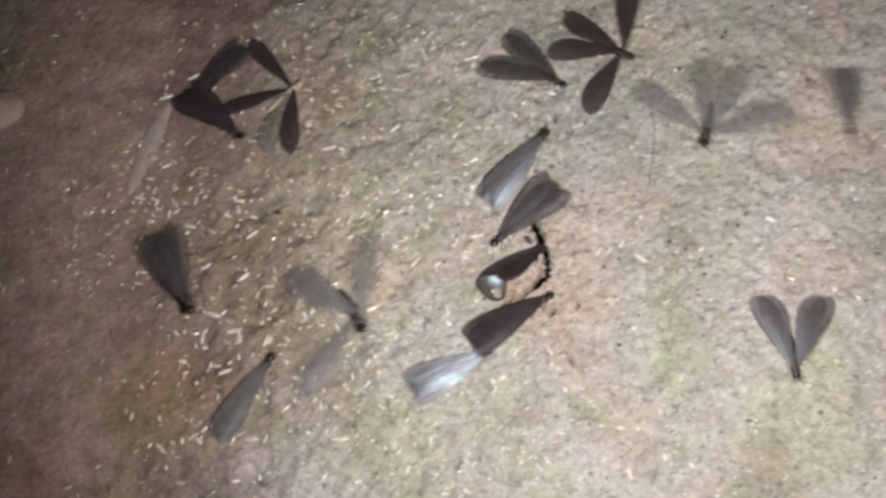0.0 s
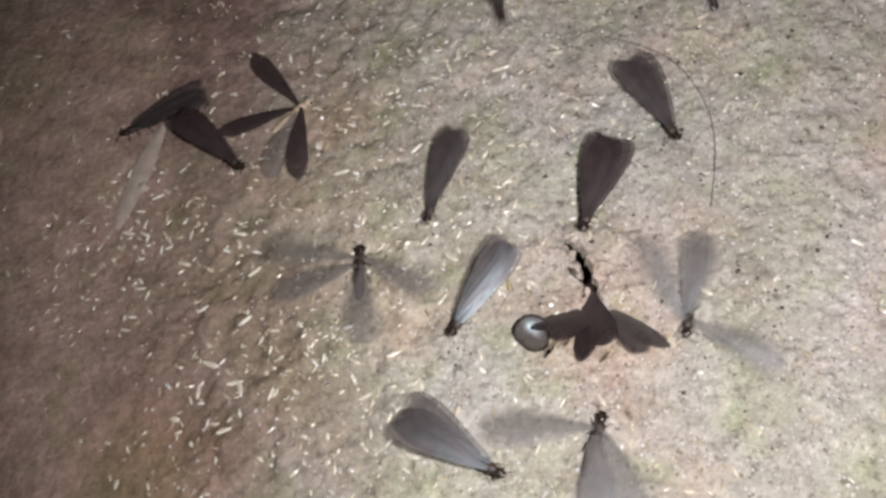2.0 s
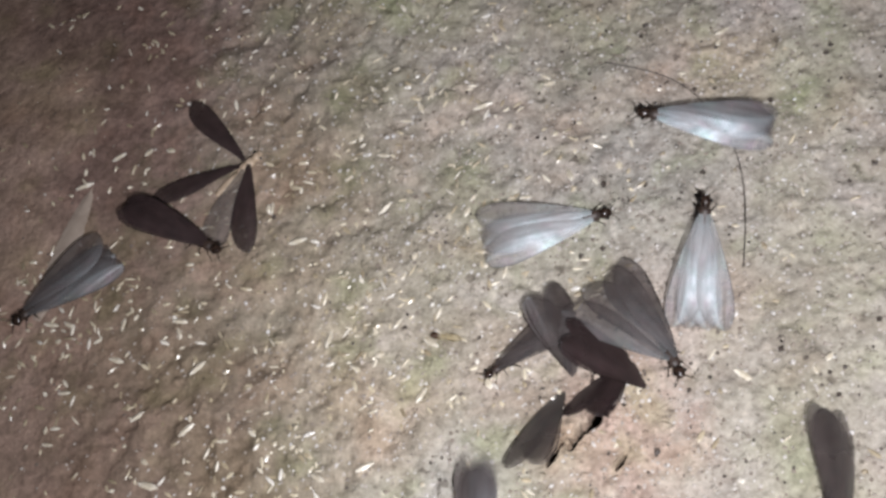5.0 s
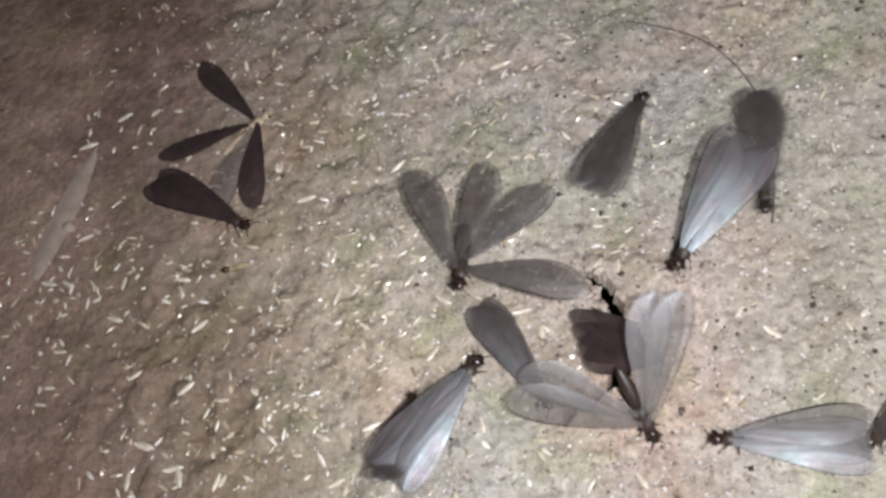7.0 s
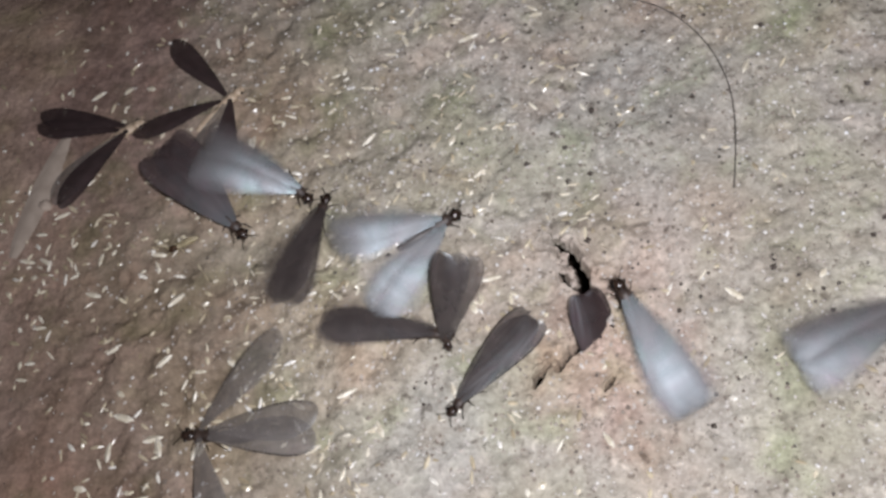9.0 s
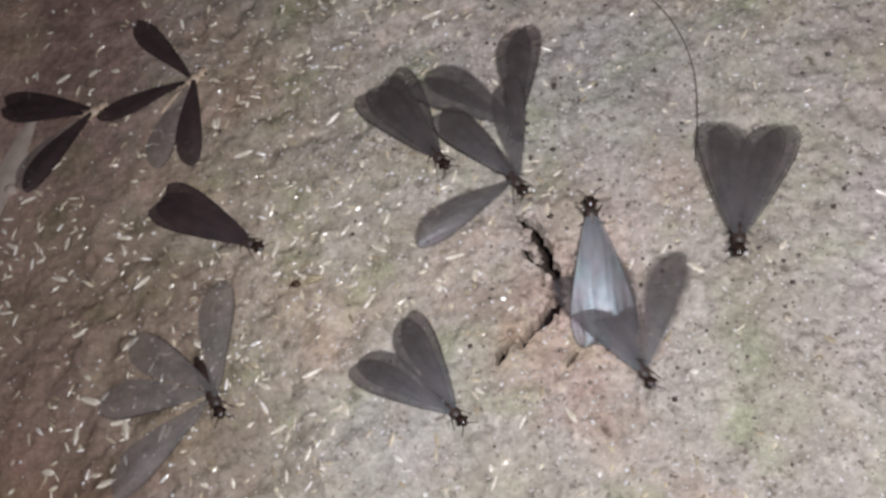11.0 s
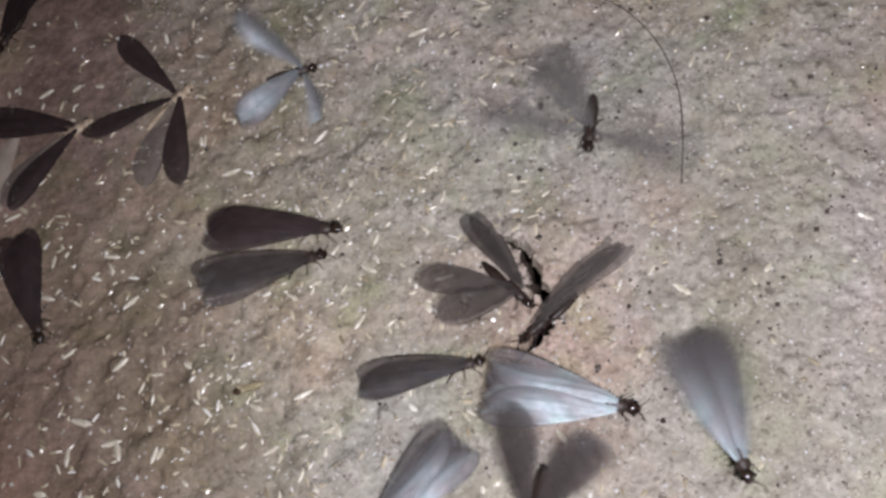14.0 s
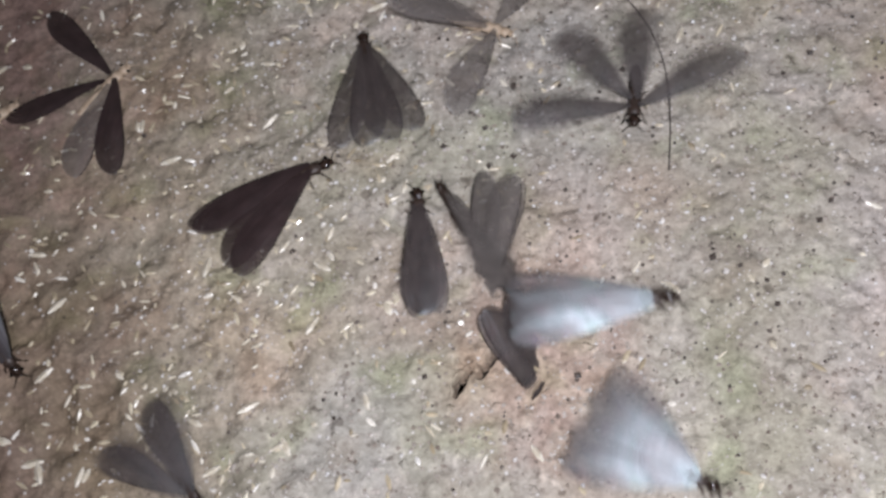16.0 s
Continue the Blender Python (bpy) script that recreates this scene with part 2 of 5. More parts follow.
FIBRE = skin_material("dark_fibre", (0.05, 0.04, 0.035), (0.12, 0.1, 0.09), 0.5)
STONE = skin_material("pinkish_stone", (0.4, 0.29, 0.22), (0.55, 0.42, 0.33), 0.85, 120)
LEAF = skin_material("dry_leaf", (0.36, 0.29, 0.235), (0.46, 0.38, 0.31), 0.8, 250)


def finish(name, bm, material, smooth=True):
    me = bpy.data.meshes.new(name)
    bm.to_mesh(me)
    bm.free()
    me.materials.append(material)
    if smooth:
        me.polygons.foreach_set("use_smooth", [True] * len(me.polygons))
    return new(name, me)


def part(name, bm, material, parent, label=""):
    ob = finish(name, bm, material)
    ob.parent = parent
    return tagged(ob, label)


# ---- ground ----
def value_noise(x, y, cell, seed):
    """Smooth noise from 0 to 1 with lumps of about cell metres."""
    u, v = x / cell, y / cell
    i, j = np.floor(u).astype(np.int64), np.floor(v).astype(np.int64)
    a, b = u - i, v - j
    a, b = a * a * (3 - 2 * a), b * b * (3 - 2 * b)

    def corner(p, q):
        h = (p * 374761393 + q * 668265263 + seed * 974634777) & 0xFFFFFFFF
        h = ((h ^ (h >> 13)) * 1274126177) & 0xFFFFFFFF
        return ((h ^ (h >> 16)) & 0xFFFF) / 65535.0

    low = corner(i, j) * (1 - a) + corner(i + 1, j) * a
    high = corner(i, j + 1) * (1 - a) + corner(i + 1, j + 1) * a
    return low * (1 - b) + high * b


# the fissure's lines in millimetres, with half widths
FISSURE = [
    ([(-18.6, 133.2), (-16.0, 132.0), (-13.7, 130.2), (-12.4, 127.4), (-11.3, 123.4), (-10.2, 119.2), (-9.8, 115.5), (-11.9, 112.6), (-14.0, 110.6), (-16.6, 108.2), (-18.6, 105.8)],
     [0.5, 1.0, 1.45, 1.5, 1.35, 1.6, 1.6, 1.3, 1.0, 0.75, 0.4]),
    ([(-19.6, 131.4), (-17.4, 131.3), (-15.9, 130.9), (-14.0, 129.5)], [0.4, 0.7, 0.95, 1.0]),
    ([(-13.3, 128.5), (-15.7, 127.1), (-14.9, 124.5), (-12.3, 122.9)], [0.8, 0.75, 0.7, 0.7]),
    ([(-13.8, 129.6), (-14.9, 132.2), (-16.4, 133.9)], [0.7, 0.55, 0.35]),
    ([(-10.0, 118.5), (-7.9, 116.2), (-7.4, 113.6)], [0.7, 0.5, 0.35]),
    ([(-11.2, 122.5), (-12.6, 120.6), (-12.9, 118.0)], [0.6, 0.45, 0.35]),
    ([(-9.4, 116.5), (-11.6, 115.4), (-12.8, 116.6)], [0.7, 0.5, 0.3]),
    ([(-18.0, 108.2), (-19.5, 107.7), (-20.7, 106.8), (-21.9, 104.7), (-22.7, 103.2)], [0.4, 0.6, 0.7, 0.75, 0.45]),
    ([(-8.3, 104.0), (-9.3, 102.6), (-10.3, 101.4)], [0.3, 0.5, 0.3]),
]


def fissure_field(x, y):
    """How far inside the fissure a place is, in half widths: 1 on its line, 0 at its rim."""
    best = np.full(x.shape, -9.0)
    for line, widths in FISSURE:
        for (p, q), (w0, w1) in zip(zip(line, line[1:]), zip(widths, widths[1:])):
            px, py = p[0] / 1000, p[1] / 1000
            dx, dy = q[0] / 1000 - px, q[1] / 1000 - py
            s = np.clip(((x - px) * dx + (y - py) * dy) / (dx * dx + dy * dy), 0, 1)
            d = np.hypot(x - px - s * dx, y - py - s * dy)
            best = np.maximum(best, 1 - d / ((w0 + (w1 - w0) * s) / 1000))
    return best


def mud_share(x, y):
    e = x + (value_noise(x, y, 0.04, 5) - 0.5) * 0.05 - 0.12 * (y - 0.15)
    s = np.clip((-0.08 - e) / 0.05, 0, 1)
    return s * s * (3 - 2 * s)


def ground_height(x, y):
    m = 1 - 0.75 * mud_share(x, y)
    z = (value_noise(x, y, 0.05, 1) - 0.5) * 0.0018
    rough = 0.75 + 1.1 * np.exp(-((x + 0.075) / 0.045) ** 2)
    z = z + ((value_noise(x, y, 0.011, 2) - 0.5) * 0.0016 + (value_noise(x, y, 0.0042, 3) - 0.5) * 0.0013 * rough + (value_noise(x, y, 0.0017, 4) - 0.5) * 0.0009) * m
    return z


def ground_z(x, y):
    return float(ground_height(np.array([x]), np.array([y]))[0])


def build_ground():
    far = [0.003, 0.01, 0.03, 0.08, 0.2, 0.5, 1.2, 3, 8, 20]
    # a closer mesh round the fissure
    xs = np.concatenate([[-0.25 - d for d in reversed(far)], np.arange(-0.25, -0.0261, 0.0005), np.arange(-0.0258, -0.0042, 0.0002), np.arange(-0.004, 0.1301, 0.0005), [0.13 + d for d in far]])
    ys = np.concatenate([[0.015 - d for d in reversed(far)], np.arange(0.015, 0.1001, 0.0005), np.arange(0.1003, 0.1366, 0.0002), np.arange(0.1368, 0.2951, 0.0005), [0.295 + d for d in far]])
    gx, gy = np.meshgrid(xs, ys)
    z = ground_height(gx, gy)
    jag = (value_noise(gx, gy, 0.0016, 8) - 0.5) * 1.2 + (value_noise(gx, gy, 0.0006, 9) - 0.5) * 0.8
    inside = fissure_field(gx, gy)
    inside = np.where(inside > -1.2, inside + jag * 0.8, inside)
    rim = np.clip(1 - np.abs(inside + 0.6) / 0.6, 0, 1)
    z = z + rim * 0.0005 - np.clip(inside, 0, 0.35) / 0.35 * 0.0035
    n, k = len(xs), len(ys)
    idx = np.arange(n * k).reshape(k, n)
    quads = np.stack([idx[:-1, :-1], idx[:-1, 1:], idx[1:, 1:], idx[1:, :-1]], -1).reshape(-1, 4)
    hole = (inside > 0.3)[:-1, :-1] & (inside > 0.3)[1:, 1:]
    quads = quads[~hole.ravel()]
    me = bpy.data.meshes.new("ground")
    me.vertices.add(n * k)
    me.vertices.foreach_set("co", np.stack([gx, gy, z], -1).astype(np.float32).ravel())
    me.loops.add(len(quads) * 4)
    me.loops.foreach_set("vertex_index", quads.astype(np.int32).ravel())
    me.polygons.add(len(quads))
    me.polygons.foreach_set("loop_start", np.arange(0, len(quads) * 4, 4, dtype=np.int32))
    me.update(calc_edges=True)
    me.validate()
    me.polygons.foreach_set("use_smooth", [True] * len(me.polygons))
    me.materials.append(SOIL)
    ob = new("ground", me)
    tagged(ob, "sandy brown soil with olive film and a jagged fissure", "ground", kind="structure")


build_ground()


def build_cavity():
    """The hollow under the fissure: a rough earthen bowl that opens upward. Its dark colour stands for deep shade."""
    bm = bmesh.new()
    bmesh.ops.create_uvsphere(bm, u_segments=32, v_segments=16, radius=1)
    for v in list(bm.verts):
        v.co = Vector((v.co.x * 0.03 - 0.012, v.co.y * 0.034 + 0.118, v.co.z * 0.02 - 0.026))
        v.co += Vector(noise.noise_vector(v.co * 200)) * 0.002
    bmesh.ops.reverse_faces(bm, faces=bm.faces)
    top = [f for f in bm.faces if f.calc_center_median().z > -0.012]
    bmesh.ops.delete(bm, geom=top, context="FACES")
    tagged(finish("nest_cavity", bm, SHADED_EARTH), "earthen hollow under the fissure, coloured dark for the shade of its depth", "cavity", kind="structure")


build_cavity()


def scatter(name, material, label, category, count, seed, density, maker):
    """Loose bits on the ground, joined: kept where density(x, y) beats a draw."""
    rng = np.random.RandomState(seed)
    vs, fs, made = [], [], 0
    while made < count:
        x = rng.uniform(-0.21, 0.10, 4000)
        y = rng.uniform(0.03, 0.27, 4000)
        keep = (rng.uniform(0, 1, 4000) < density(x, y)) & (fissure_field(x, y) < -0.3)
        x, y = x[keep], y[keep]
        z = ground_height(x, y)
        for px, py, pz in zip(x, y, z):
            if made >= count:
                break
            v, f = maker(rng)
            c, s = math.cos(a := rng.uniform(0, 6.283)), math.sin(a)
            base = len(vs)
            vs.extend((px + c * p[0] - s * p[1], py + s * p[0] + c * p[1], pz + p[2]) for p in v)
            fs.extend(tuple(base + i for i in q) for q in f)
            made += 1
    me = bpy.data.meshes.new(name)
    me.from_pydata(vs, [], fs)
    me.materials.append(material)
    return tagged(new(name, me), label, category, kind="stuff")


def sliver(rng):
    """A husk sliver: a tapered, slightly arched spindle."""
    ln, w, h = 0.0005 + 0.00095 * rng.uniform(0, 1) ** 1.6, rng.uniform(0.00022, 0.00046), rng.uniform(0.00014, 0.0003)
    up, tilt, arch = 0.0002, rng.uniform(-0.25, 0.25), rng.uniform(0, 0.3)
    v = []
    for y, k in ((-1, 0.35), (-0.3, 1.0), (0.4, 0.9), (1, 0.25)):
        z = up + abs(tilt) * ln + tilt * y * ln - arch * ln * y * y * 0.5
        v += [(-w * k, y * ln, z), (0, y * ln, z + h * k), (w * k, y * ln, z), (0, y * ln, z - h * k)]
    f = [(0, 1, 2, 3), (15, 14, 13, 12)]
    for r in range(3):
        for i in range(4):
            j = (i + 1) % 4
            f.append((r * 4 + i, r * 4 + j, r * 4 + 4 + j, r * 4 + 4 + i)[::-1])
    return v, f


def grain(lo, hi):
    def make(rng):
        r = lo + (hi - lo) * rng.uniform(0, 1) ** 2.2
        k = rng.uniform(0.6, 1.25, 6) * r
        v = [(k[0], 0, 0.2 * r), (-k[1], 0, 0.2 * r), (0, k[2], 0.2 * r), (0, -k[3], 0.2 * r), (0.2 * r, -0.1 * r, k[4] * 0.8), (0, 0, -k[5])]
        f = [(0, 2, 4), (2, 1, 4), (1, 3, 4), (3, 0, 4), (2, 0, 5), (1, 2, 5), (3, 1, 5), (0, 3, 5)]
        return v, f
    return make


def gauss(x, y, cx, cy, sx, sy):
    return np.exp(-((x - cx) / sx) ** 2 - ((y - cy) / sy) ** 2)


def chaff_density(x, y):
    lumps = 0.35 + 1.3 * np.clip(value_noise(x, y, 0.012, 11) - 0.35, 0, 1)
    band = gauss(x, y, -0.065, 0.13, 0.045, 0.12) + 0.9 * gauss(x, y, -0.136, 0.146, 0.018, 0.022) + 0.3 * gauss(x, y, -0.095, 0.09, 0.03, 0.05)
    return np.clip(0.11 + 0.89 * band * np.clip((y - 0.02) / 0.09, 0.3, 1), 0, 1) * lumps


def sand_density(x, y):
    left = np.clip((x + 0.115) / 0.06, 0.3, 1)
    return left * np.clip(1.0 - 0.92 * mud_share(x, y), 0.03, 1) * (0.3 + 0.7 * value_noise(x, y, 0.008, 12))


def grit_density(x, y):
    right = np.clip((x + 0.06) / 0.06, 0.12, 1) * np.clip((y - 0.07) / 0.06, 0.25, 1)
    return right * (0.25 + 0.75 * value_noise(x, y, 0.012, 13))


scatter("chaff", CHAFF, "pale dry husk slivers strewn over the soil", "chaff", 1650, 1, chaff_density, sliver)
scatter("sand_grains", QUARTZ, "pale coarse sand grains lying on the soil", "sand", 26000, 2, sand_density, grain(0.00012, 0.00056))
scatter("soil_clods", SOIL, "small clods of the same sandy soil", "clods", 4500, 4, sand_density, grain(0.0003, 0.0011))
scatter("grit", GRIT, "dark grit and tiny clods on pale soil", "grit", 4800, 3, grit_density, grain(0.00012, 0.0005))


def mesh_of(name, v, f, material):
    me = bpy.data.meshes.new(name)
    me.from_pydata(v, [], f)
    me.materials.append(material)
    return me


def strew(name, meshes, label, category, group, places, scale, rng):
    """Single bits, each an object of its own on one of the shared meshes."""
    for x, y in places:
        ob = tagged(new(name, meshes[rng.randint(len(meshes))]), label, category, group=group)
        s = rng.uniform(*scale)
        ob.matrix_basis = pose(x, y, ground_z(x, y) + 0.0001, rng.uniform(-8, 8), rng.uniform(-8, 8), rng.uniform(0, 360)) @ Matrix.Diagonal((s, s, s, 1))


def pick(rng, n, density, box):
    got = []
    while len(got) < n:
        x, y = rng.uniform(box[0], box[1]), rng.uniform(box[2], box[3])
        ax, ay = np.array([x]), np.array([y])
        if rng.uniform() < density(ax, ay)[0] and fissure_field(ax, ay)[0] < -0.4:
            got.append((x, y))
    return got


def build_loose_bits():
    rng = np.random.RandomState(21)
    husks = [mesh_of("husk_sliver", *sliver(rng), HUSK) for _ in range(6)]
    strew("husk_sliver", husks, "pale dry husk sliver lying on the soil", "husk", "husk slivers on the soil",
          pick(rng, 150, chaff_density, (-0.13, 0.04, 0.07, 0.2)), (1.0, 1.9), rng)
    pebbles = [mesh_of("pebble", *grain(0.0007, 0.0008)(rng), PEBBLE) for _ in range(6)]
    strew("pebble", pebbles, "tiny dark brown pebble on pale soil", "pebble", "pebbles on the soil",
          pick(rng, 60, grit_density, (-0.09, 0.06, 0.07, 0.2)), (0.6, 1.2), rng)
    # crumbs broken off along the fissure's rim
    rim = []
    for line, widths in FISSURE[:1]:
        for (p, q), w in zip(zip(line, line[1:]), widths):
            for _ in range(7):
                s, side, off = rng.uniform(), rng.choice([-1, 1]), w + rng.uniform(0.1, 2.2)
                d = Vector((q[0] - p[0], q[1] - p[1])).normalized()
                rim.append(((p[0] + (q[0] - p[0]) * s - d.y * side * off) / 1000, (p[1] + (q[1] - p[1]) * s + d.x * side * off) / 1000))
    crumbs = [mesh_of("soil_crumb", *grain(0.0006, 0.0009)(rng), SOIL) for _ in range(6)]
    strew("soil_crumb", crumbs, "loose crumb of pale soil at the fissure's rim", "soil crumb", "crumbs along the fissure", rim, (0.5, 1.5), rng)
    # paler broken bits that line its wide bend
    bend = [(rng.uniform(-9.2, -6.6) / 1000, rng.uniform(111.5, 119.0) / 1000) for _ in range(22)]
    chips = [mesh_of("soil_crumb", *grain(0.0006, 0.0009)(rng), QUARTZ) for _ in range(5)]
    strew("soil_crumb", chips, "pale broken crumb lining the fissure's wide bend", "soil crumb", "crumbs along the fissure", bend, (0.5, 1.2), rng)


build_loose_bits()


def build_fibre():
    line = [(7.5, 187.4), (13.0, 183.8), (17.7, 176.7), (20.5, 169.4), (22.1, 162.0), (22.0, 155.1), (20.9, 147.3), (19.3, 140.2)]
    cu = bpy.data.curves.new("fibre", "CURVE")
    cu.dimensions, cu.bevel_depth, cu.bevel_resolution, cu.resolution_u = "3D", 0.00013, 2, 8
    sp = cu.splines.new("NURBS")
    sp.points.add(len(line) + 1)
    ends = [(-2.0, 191.0)] + line + [(18.8, 138.0)]
    for p, (x, y) in zip(sp.points, ends):
        z = float(ground_height(np.array([x / 1000]), np.array([y / 1000]))[0])
        p.co = (x / 1000, y / 1000, z + 0.0008, 1)
    sp.use_endpoint_u = True
    cu.materials.append(FIBRE)
    tagged(new("fibre", cu), "thin dark curved hair-like root fibre on the soil", "fibre")


build_fibre()


def build_stone(x, y, rx, ry, rz, seed, material, label):
    bm = bmesh.new()
    bmesh.ops.create_icosphere(bm, subdivisions=3, radius=1)
    for v in bm.verts:
        n = noise.noise(v.co * 1.3 + Vector((seed, 0, 0))) * 0.25 + noise.noise(v.co * 4 + Vector((0, seed, 0))) * 0.06
        v.co = v.co * (1 + n)
        v.co = Vector((v.co.x * rx, v.co.y * ry, v.co.z * rz))
    ob = finish("stone", bm, material)
    ob.location = (x, y, rz * 0.05)
    return tagged(ob, label, "stone", group="stones on the soil")


build_stone(-0.179, 0.181, 0.0075, 0.0065, 0.005, 1.0, STONE, "rounded pinkish brown stone at the mud's edge")
# added dark lump: stands where there is only a soft shadowed corner
build_stone(-0.187, 0.196, 0.006, 0.006, 0.0045, 2.0, GRIT, "small dark lump standing in for the shaded corner beside the pinkish stone")
build_stone(-0.127, 0.160, 0.0016, 0.0015, 0.0011, 3.0, LEAF, "small ring-worn brown pebble in the mud")


def build_leaf():
    bm = bmesh.new()
    n, ln, wd = 12, 0.034, 0.0055
    for top in (1, 0):
        rows = []
        for i in range(n + 1):
            s = i / n
            w = wd * (math.sin(math.pi * min(1, s * 0.95 + 0.05)) ** 0.6)
            rows.append([bm.verts.new((k * w * 0.5, (s - 0.5) * ln, 0.0004 * top - 0.0003 * abs(k) + 0.0003 * math.sin(s * 3))) for k in (-1, -0.5, 0, 0.5, 1)])
        for a, b in zip(rows, rows[1:]):
            for j in range(4):
                bm.faces.new((a[j], a[j + 1], b[j + 1], b[j])[:: 1 if top else -1])
    ob = finish("dry_leaf", bm, LEAF)
    ob.matrix_world = pose(-0.128, 0.164, ground_z(-0.128, 0.164) + 0.0003, 0, 0, -18)
    tagged(ob, "narrow dull brown dry leaf pressed into mud", "leaf")


build_leaf()


# ---- insects ----
def ellipsoid(bm, c, r, seg=12, ring=8):
    m = Matrix.Translation(c) @ Matrix.Diagonal((*r, 1))
    return bmesh.ops.create_uvsphere(bm, u_segments=seg, v_segments=ring, radius=1, matrix=m)["verts"]


def tube(bm, pts, r0, r1, sides=5):
    """A tapered limb through the points."""
    rings = []
    for i, p in enumerate(pts):
        p = Vector(p)
        d = (Vector(pts[min(i + 1, len(pts) - 1)]) - Vector(pts[max(i - 1, 0)])).normalized()
        a = d.orthogonal().normalized()
        b = d.cross(a)
        r = r0 + (r1 - r0) * i / (len(pts) - 1)
        rings.append([bm.verts.new(p + (a * math.cos(q) + b * math.sin(q)) * r) for q in (6.2832 * k / sides for k in range(sides))])
    for s, t in zip(rings, rings[1:]):
        for k in range(sides):
            bm.faces.new((s[k], s[(k + 1) % sides], t[(k + 1) % sides], t[k]))
    bm.faces.new(rings[0][::-1])
    bm.faces.new(rings[-1])


def lathe(rings, flat, z0, seg=12):
    """A body part turned about the y axis: rings of (y, radius), flattened in height."""
    bm = bmesh.new()
    if rings[0][0] > rings[-1][0]:
        rings = rings[::-1]
    rows = [[bm.verts.new((r * math.cos(a), y, z0 + r * flat * math.sin(a))) for a in (6.28319 * k / seg for k in range(seg))] for y, r in rings]
    for p, q in zip(rows, rows[1:]):
        for k in range(seg):
            bm.faces.new((p[k], q[k], q[(k + 1) % seg], p[(k + 1) % seg])[::-1])
    bm.faces.new(rows[0])
    bm.faces.new(rows[-1][::-1])
    return bm


def wing_mesh(name, ln, wd, side, material):
    """A long paddle from the hinge backward, cambered, its tip broad and round; side -1 is the left one."""
    n, k = 22, 8
    bm = bmesh.new()
    uv = bm.loops.layers.uv.new("UVMap")
    grid, at = [], {}
    for i in range(n + 1):
        s = 1 - (1 - i / n) ** 1.9
        lead = 0.0003 + wd * 0.36 * math.sin(min(1, s / 0.9) * math.pi / 2) ** 0.8
        trail = 0.0006 + wd * 0.66 * math.sin(min(1, s / 0.75) * math.pi / 2) ** 1.3
        if s > 0.66:
            q = math.sqrt(max(0.0, 1 - ((s - 0.66) / 0.34) ** 2.2))
            lead, trail = lead * q, trail * q
        row = []
        for j in range(k + 1):
            u = (0, 0.14, 0.28, 0.43, 0.57, 0.71, 0.85, 0.968, 1)[j]
            x = -trail + (lead + trail) * u
            z = 0.0005 * math.sin(s * math.pi) + 0.0003 * (1 - (2 * u - 1) ** 2) * s + 0.00006 * math.sin(s * 9 + u * 4) * s - 0.00007 * math.cos(u * 6.6 + s * 0.8) * min(1, s * 1.6)
            v = bm.verts.new((side * x, -s * ln, z))
            at[v] = (u * (0.35 + 0.65 * s), s * 2)
            row.append(v)
        grid.append(row)
    for a, b in zip(grid, grid[1:]):
        for j in range(k):
            f = bm.faces.new((a[j], a[j + 1], b[j + 1], b[j])[:: -side])
            f.material_index = 1 if j == k - 1 else 0
            for lp in f.loops:
                lp[uv].uv = at[lp.vert]
    bmesh.ops.remove_doubles(bm, verts=bm.verts, dist=0.00002)
    me = bpy.data.meshes.new(name)
    bm.to_mesh(me)
    bm.free()
    me.materials.append(material)
    me.materials.append(VEIN)
    me.polygons.foreach_set("use_smooth", [True] * len(me.polygons))
    return me


FORE, HIND = (0.0008, 0.0014, 0.0013), (0.0007, -0.0003, 0.0011)


def build_alate(label, skin, belly, wing):
    """A winged termite, head to +y, its origin under the wing hinges at the body's middle height."""
    root = tagged(new("winged_termite"), label, "termite", group="winged termites on the soil")
    head = part("head", lathe([(0.0027, 0.0004), (0.0030, 0.0009), (0.0036, 0.00112), (0.0043, 0.00106), (0.0049, 0.00074), (0.0053, 0.0003)], 0.72, 0.0003), skin, root)
    for s in (-1, 1):
        bm = bmesh.new()
        ellipsoid(bm, (s * 0.0011, 0.0042, 0.0006), (0.00032, 0.00036, 0.00032), 8, 6)
        part("eye", bm, EYE, head)
        bm = bmesh.new()
        tube(bm, [(s * 0.0005, 0.0050, 0.0004), (s * 0.0011, 0.0057, 0.0007), (s * 0.0017, 0.0062, 0.0006), (s * 0.0021, 0.0065, 0.0003)], 0.00011, 0.00007, 5)
        part("antenna", bm, skin, head)
    part("thorax", lathe([(0.0030, 0.0005), (0.0026, 0.0011), (0.0018, 0.00125), (0.0011, 0.00105), (0.0004, 0.00125), (-0.0008, 0.0012), (-0.0016, 0.0008)], 0.72, 0.0003), DULL if skin is CHITIN else skin, root)
    rings = []
    for i in range(9):
        r = 0.00135 * math.sin(0.6 + i / 8 * 2.1) ** 0.7
        rings += [(-0.0012 - i * 0.00082, r * 0.86), (-0.0012 - (i + 0.5) * 0.00082, r)]
    part("abdomen", lathe(rings + [(-0.0088, 0.0003)], 0.7, -0.0004), belly, root)
    for s in (-1, 1):
        for y0, y1 in ((0.0018, 0.0034), (0.0005, 0.0003), (-0.0006, -0.0032)):
            bm = bmesh.new()
            tube(bm, [(s * 0.0007, y0, -0.0002), (s * 0.0015, (y0 + y1) / 2, 0.0002), (s * 0.0020, y1, -0.0010), (s * 0.0024, y1 + (y1 - y0) * 0.2, -0.0016)], 0.00018, 0.00008)
            part("leg", bm, skin, root)
